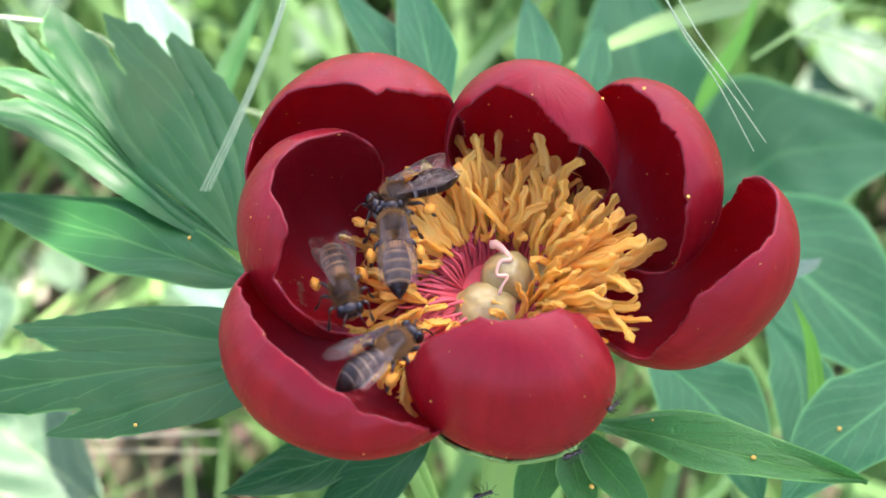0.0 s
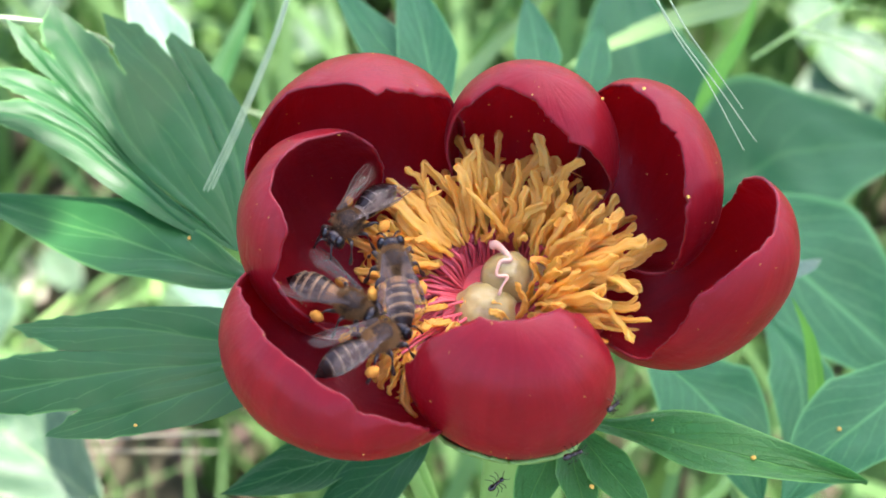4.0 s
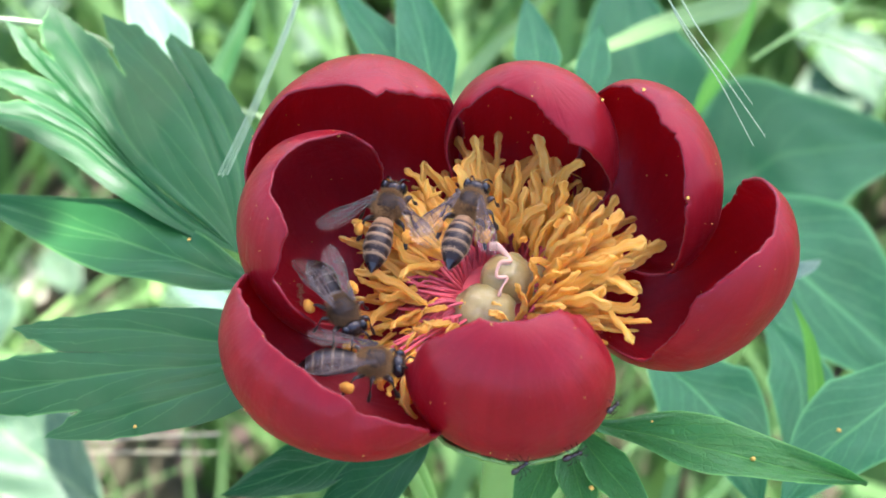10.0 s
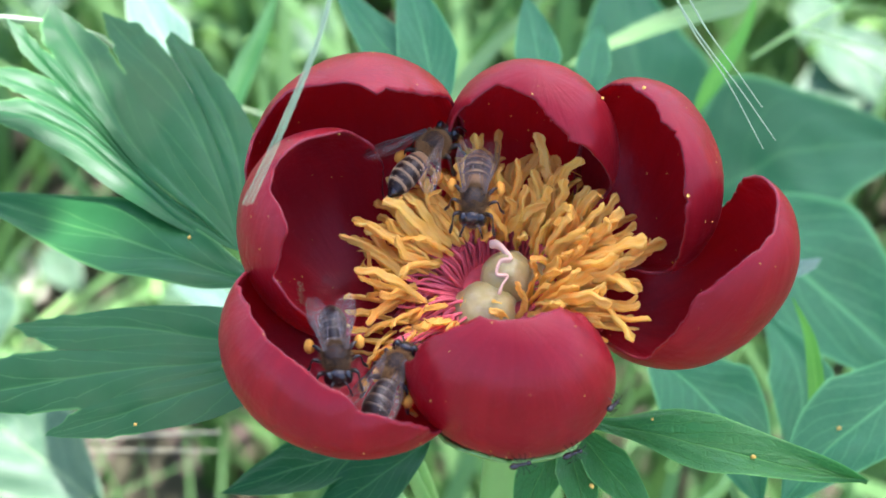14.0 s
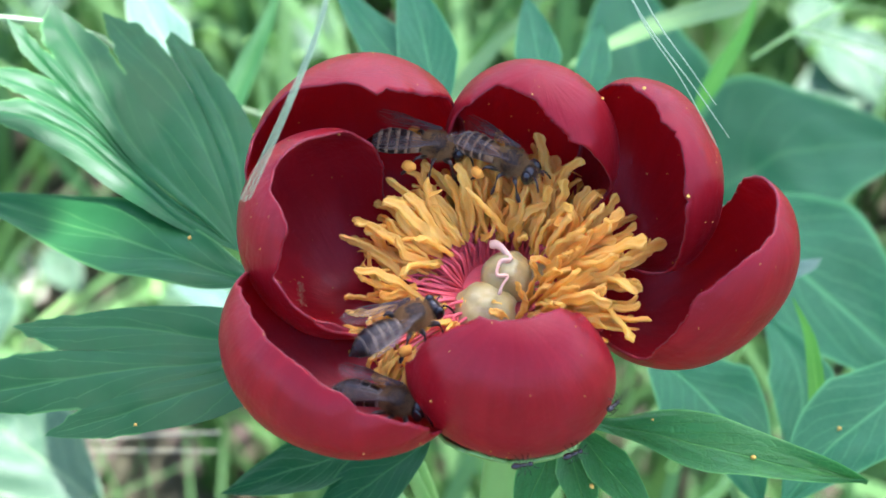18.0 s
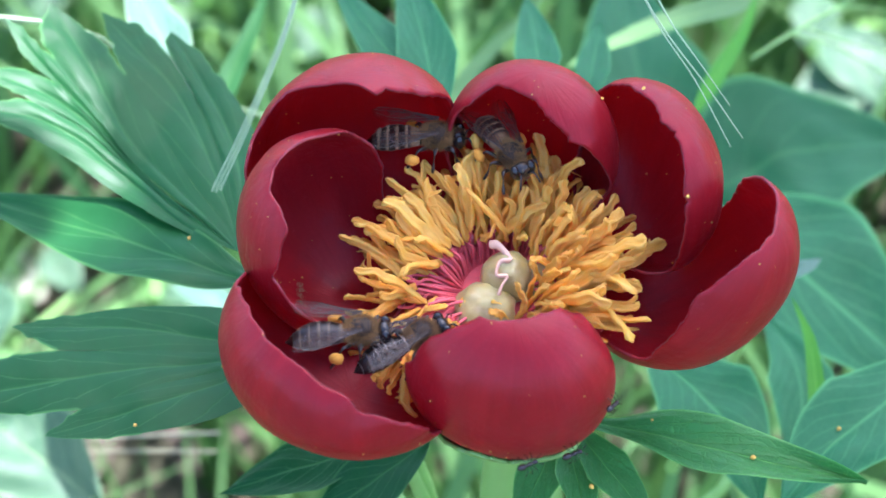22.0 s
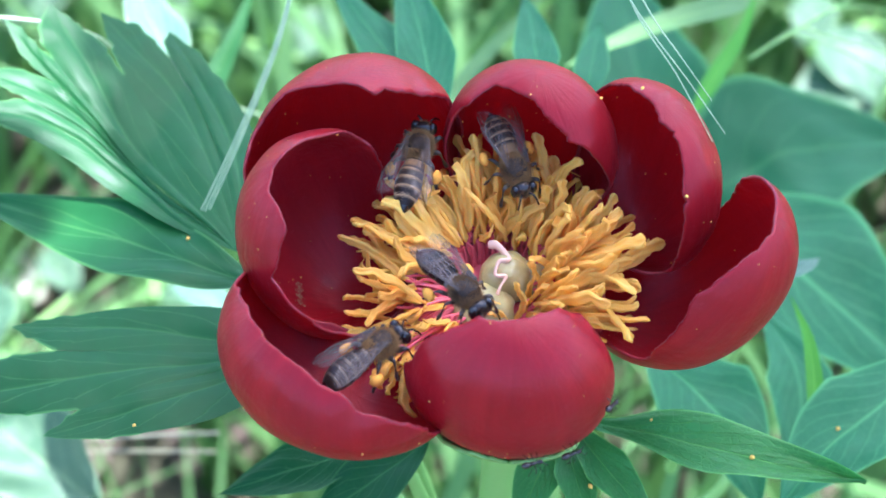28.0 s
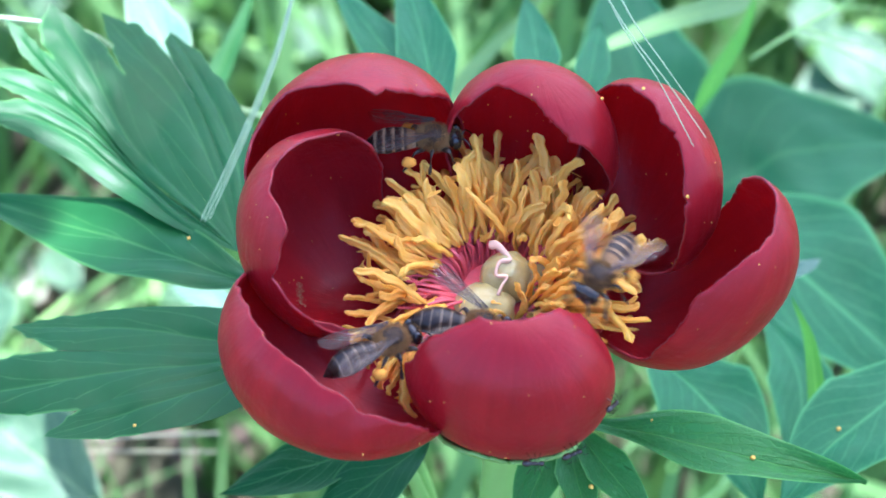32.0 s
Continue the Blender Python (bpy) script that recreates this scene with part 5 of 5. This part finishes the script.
    walk(bee_c, crawl([
        (0, -18.8, -6.8, 11, -75, 0), (0.5, -18.7, -7.1, 11, -26, 1), (1, -18.4, -7.6, 11, -22, -4), (1.5, -19, -6, 11, -23, 1),
        (2, -18.6, -8.2, 11, -24, 0), (2.5, -19.1, -8.2, 11, -22, 4), (3, -19.6, -7.8, 11, -21, 2), (3.5, -19.6, -8.8, 11, -29, 6),
        (5.5, -18.4, -10.8, 11, -12, -1), (6, -17.9, -11.5, 11, 8, -7), (6.5, -18.6, -11.9, 11, 8, -7), (7, -18.9, -11.3, 11, 4, -4),
        (7.5, -17, -13.3, 12, 8, -7), (7.8, -16.9, -14.7, 13, 42, 1), (8, -16.5, -15.3, 14, 64, 2), (8.2, -13.1, -14.5, 17, 87, -1),
        (8.5, -7.7, -11.4, 17.9, 114, -13), (8.8, -3.6, -7.7, 16.9, 99, -18), (9, -2.3, -5.7, 15.9, 83, -40), (9.5, -2.9, -3.6, 16, 79, -1),
        (10, -4.5, -2.8, 15.9, 73, -3), (10.5, -4.1, -1.7, 16, 81, 0), (11, -1.1, -3.2, 16, 128, -1), (11.5, -0.6, -0.6, 16, 134, 1),
        (12, -0.3, -0.7, 16, 174, -5), (12.25, 0, -1, 16, 188, 7), (12.5, 0.4, 1.4, 14, 229, -1), (12.75, -0.2, 2.4, 14, 242, -1),
        (13, -1, 3.3, 13.9, 249, 6), (13.5, -1.8, 4.8, 13.9, 254, 5), (14, -3, 4.7, 13.9, 265, 4), (14.5, -4.1, 5.1, 14, 299, -1),
        (15, -4.2, 6.2, 14, 331, -1), (15.5, -4, 6.8, 14, 359, 1), (16, -3.2, 7.9, 14, 385, -1), (16.5, -2.3, 8.5, 14, 401, 2),
        (17, -1.1, 7.9, 14, 424, -5), (17.3, -1.1, 9.5, 14, 386, 4), (17.4, -1.2, 10.1, 14, 354, 5), (17.5, -0.9, 9.9, 14, 332, 4),
        (18, -0.9, 9.4, 14, 325, 1), (18.5, -0.5, 9.6, 14, 331, 5), (19, 0.3, 9.7, 14, 317, 6), (20, -1.3, 8.4, 14, 307, 0),
        (20.5, 1.9, 10.3, 14, 289, -1), (21, 0.5, 10.9, 13.9, 286, 3), (21.5, 0.3, 10.8, 14, 298, -2), (22, 0.1, 11.2, 14, 297, -3),
        (22.5, 2.1, 11.3, 14, 278, 1), (23, 0.5, 11.3, 13.9, 292, 9), (24, 0.8, 11.1, 14, 290, 3), (25, 0.7, 11, 14, 290, 0),
        (27.5, 0.4, 10.6, 13.9, 290, 5), (28, 1, 9.9, 13.9, 290, 15), (29, 1.2, 9.6, 13.9, 285, 7), (30.4, 1, 9.5, 13.9, 277, 3),
        (30.6, 0.9, 9.3, 14, 275, 2), (30.8, 2.4, 4.9, 18, 270, 1), (31, 8, -2.6, 21.9, 270, 4), (31.2, 6.7, -6.1, 19, 267, 1),
        (31.4, 5.2, -2.7, 17.9, 281, 21), (31.6, 13.3, -5.9, 17, 229, 2), (31.8, 5.8, -5.2, 16.9, 254, 9), (32, 11.9, -9, 16, 239, 1)]))
    walk(bee_d, crawl([
        (0, -14.3, -18.6, 11, 42, 1), (0.5, -16.4, -16.1, 11, 32, 0), (1, -15.9, -18.1, 11, 47, -3), (1.5, -16, -18.3, 11, 49, -2),
        (2, -17.1, -16, 11, 27, 3), (3, -16.6, -16.8, 11, 42, -1), (3.5, -15.8, -17.4, 11, 32, 2), (5.5, -17.1, -16.4, 11, 39, 1),
        (6, -16.7, -18, 11, 34, 2), (6.5, -16, -18.4, 11, 43, 0), (7, -16.5, -18.6, 11, 43, 1), (7.5, -15.9, -18.5, 11, 45, -2),
        (8, -15.1, -19.1, 11, 50, -5), (8.5, -16.6, -17.4, 11, 42, -4), (9, -16.8, -18.6, 10, 55, -6), (9.25, -17.1, -18.5, 10, 25, -4),
        (9.5, -17.3, -18, 10, -4, 4), (10, -17.1, -18.3, 10, -2, 2), (10.5, -15.6, -20.4, 10, 29, -2), (11, -15.3, -20.9, 10, 32, -5),
        (11.5, -15.9, -19.5, 10, 42, 1), (12, -13.2, -18.6, 7, 57, -5), (12.5, -13.7, -17.9, 6, 69, -7), (13, -13.1, -19.3, 6, 66, -6),
        (14.5, -13.3, -18.4, 6, 67, -5), (16.5, -14.3, -13.8, 10, 3, -3), (17, -13, -16.3, 10, 27, -4), (17.5, -11.3, -16.9, 10, 30, -5),
        (18, -12.4, -13.6, 10, 33, 1), (18.5, -15.4, -12.8, 10, 1, -1), (19, -14.7, -16.9, 10, 42, 1), (19.5, -13.7, -19.2, 10, 49, -1),
        (20, -15.2, -17, 10, 24, -1), (20.5, -14.5, -15.5, 10, -4, 3), (21, -17.1, -14.3, 10, 0, 0), (21.5, -16.5, -12.9, 10, -23, 3),
        (22, -18.7, -14.4, 10, 3, -2), (22.5, -17.6, -18, 10, 5, -4), (23, -16.7, -19.8, 10, 7, -6), (23.5, -16.3, -19.4, 10, 36, -7),
        (24, -16, -19.8, 10, 38, -7), (24.5, -14.9, -20.7, 10, 42, -9), (25, -14.7, -19.5, 10, 45, 0), (25.5, -16.3, -17.7, 10, 33, 2),
        (27.5, -16, -16.9, 10, 30, 3), (28, -15.7, -17.9, 10, 39, -3), (28.5, -15.4, -17.9, 10, 32, -2), (29, -13.7, -16.9, 10, 18, 3),
        (29.4, -13.3, -17.9, 10, 49, -4), (29.6, -14.5, -16.1, 10, 28, 2), (29.8, -13.4, -16.2, 10, 20, 1), (30, -13, -16.5, 10, 38, -1),
        (30.2, -13.8, -18.2, 10, 55, -4), (30.4, -14.8, -18.1, 10, 55, -3), (30.6, -14.4, -19.3, 10, 61, -1), (30.8, -13.9, -16.5, 10, 33, 1),
        (31.2, -14.6, -17, 10, 38, -2), (31.6, -14.2, -16.7, 10, 40, -5), (32, -14.9, -16.8, 10, 29, 1)]))
    walk(bee_e, crawl([
        (0, -77.8, -28.9, 45, 20, 0), (29.2, -77.8, -28.9, 45, 20, 0), (29.5, -53.4, -49.8, 43, 30, -4), (29.7, -44.0, -43.5, 42, 22, -4), (29.9, -40.3, -22.6, 40, 0, 0), (30, -36.3, -26.0, 38, 12, 0), (30.1, -36.3, -23.8, 37, 10, 0), (30.3, -33.4, -29.0, 33, 8, -2), (30.5, -28.8, -30.3, 28, 16, -4), (30.7, -9.7, -15.8, 20, 26, -8),
        (30.8, -7.4, -17.7, 18, 23, -1), (31, -5.2, -14.6, 13, 3, -2), (31.4, -5.7, -12.6, 11, -6, 5), (32, -5, -12.9, 10, -7, 6)]))
    # the two seed heads swing in the breeze (sideways, up; millimetres)
    walk(awn_left, [(t, Matrix.Translation(P(x, y * 0.77, y * 0.64))) for t, x, y in (
        (0, 0, 0), (3.5, 0.3, 0), (6, 0.8, 1.0), (7, 2.3, -4.0), (8, 2.4, -0.5), (9, 1.6, 2.4), (10.5, 2.0, 1.5), (11, 1.6, 1.0), (11.5, 5.5, -1), (13, 5.8, -3.6), (14.5, 3.6, -0.5), (16.5, 2.8, 0), (17, 3.6, 0),
        (18, 4.2, -1), (18.5, 2.0, 0), (19, 5.5, -2), (20, 5.4, -2), (20.5, 4.0, -2), (21, 2.6, 0), (22, 1.2, 0), (23, 1.3, -1.2), (24, 0, 0), (25, 0.3, 0), (28, 0.2, -2), (32, 0.1, -3))])
    walk(awn_right, [(t, Matrix.Translation(P(x, y * 0.77, y * 0.64))) for t, x, y in (
        (0, 0, 0), (1, 1.7, 0), (2, -2.4, 0.3), (3, -2.2, 0), (4.5, -0.5, 0.3), (6, 0.4, 0.6), (7, -3.6, 0.5), (8, -3.8, 0.5), (9, 0.6, 1.0), (10, 0, 0.8), (11, -4.8, 0.3), (12, -4.2, 0.3), (13, 2.2, 0.2), (15, 0, 0.3), (17, 0.2, 0.6), (18, -4.2, 0.5), (19, 2.6, 1.0), (20, 2.4, 0.9), (21, -4.0, 0.4), (22, -2.6, 0.5), (23, -1.8, 0.5), (24, -3.0, 0.0), (25, -4.4, 0.4), (25.5, -4.0, 0.5), (28, -4.5, 1.0), (30, -5.5, 0.6), (32, -6.8, 0.6))])
    walk(ant_stem, [(t, Matrix.Translation(P(x, y, z)) @ pose(0, 0, 0, 35, 0, h)) for t, x, y, z, h in (
        (0, -2, -20, -14, 20), (3.5, -1, -20, -12.5, 40), (6, *(1.1, -28.9, 4.5), 60), (13, *(1.8, -28.7, 4.7), 20), (19, *(2.1, -28.7, 4.7), 10), (23, *(2.8, -28.6, 4.7), 30), (32, *(3.3, -28.5, 4.8), 0))])
    flutter(wings_e, 29.4, 30.9, lambda sd: pose(0, 0, 0, 0, 0, sd * 50))
    fold_wings(wings_a, ((0, 6), (2, 10), (3, 19), (6, 14), (8, 18), (9, 22), (10, 12), (11, 10), (12, 6), (13, 8), (14, 12), (17, 8), (20, 12), (21, 22), (22, 12), (23, 10), (24, 14), (25, 22), (28, 6), (29, 6), (30, 10), (30.4, 24), (31, 34), (32, 20)))
    fold_wings(wings_b, ((0, 6), (1, 24), (2, 20), (3, 14), (6, 8), (7, 16), (9, 10), (9.5, 25), (10, 58), (10.4, 55), (11, 34), (12, 26), (13, 38), (14, 34), (17, 15), (25, 18), (28, 16), (29, 22), (32, 18)))
    fold_wings(wings_c, ((0, 9), (1, 28), (2, 24), (3, 25), (6, 19), (7, 18), (7.8, 14), (8.2, 50), (8.5, 74), (8.8, 70), (9, 58), (9.5, 40), (10, 34), (11, 18), (12, 30), (13, 10), (14, 9), (17, 8), (20, 14), (28, 9), (30.5, 12), (30.8, 70), (31.2, 74), (31.5, 40), (31.8, 55), (32, 34)))
    fold_wings(wings_d, ((0, 19), (1, 14), (3, 16), (6, 14), (9, 10), (10, 16), (12, 10), (16.5, 20), (17, 20), (19, 20), (20, 18), (21, 26), (22, 20), (23, 16), (25, 10), (28, 10), (30, 12), (32, 14)))
    walk(dark_blade, [(t, dark_blade.matrix_local @ Matrix.Translation((x * 0.001, 0, 0))) for t, x in (
        (0, 0), (6, -1.2), (9, -1.2), (11, 0), (13, 3.2), (14.5, 2.5), (16.5, 2), (19, 3.6), (20.5, 2.5), (22, 1), (23, 0.4), (28, -1.2), (32, -1.2))])


motions()
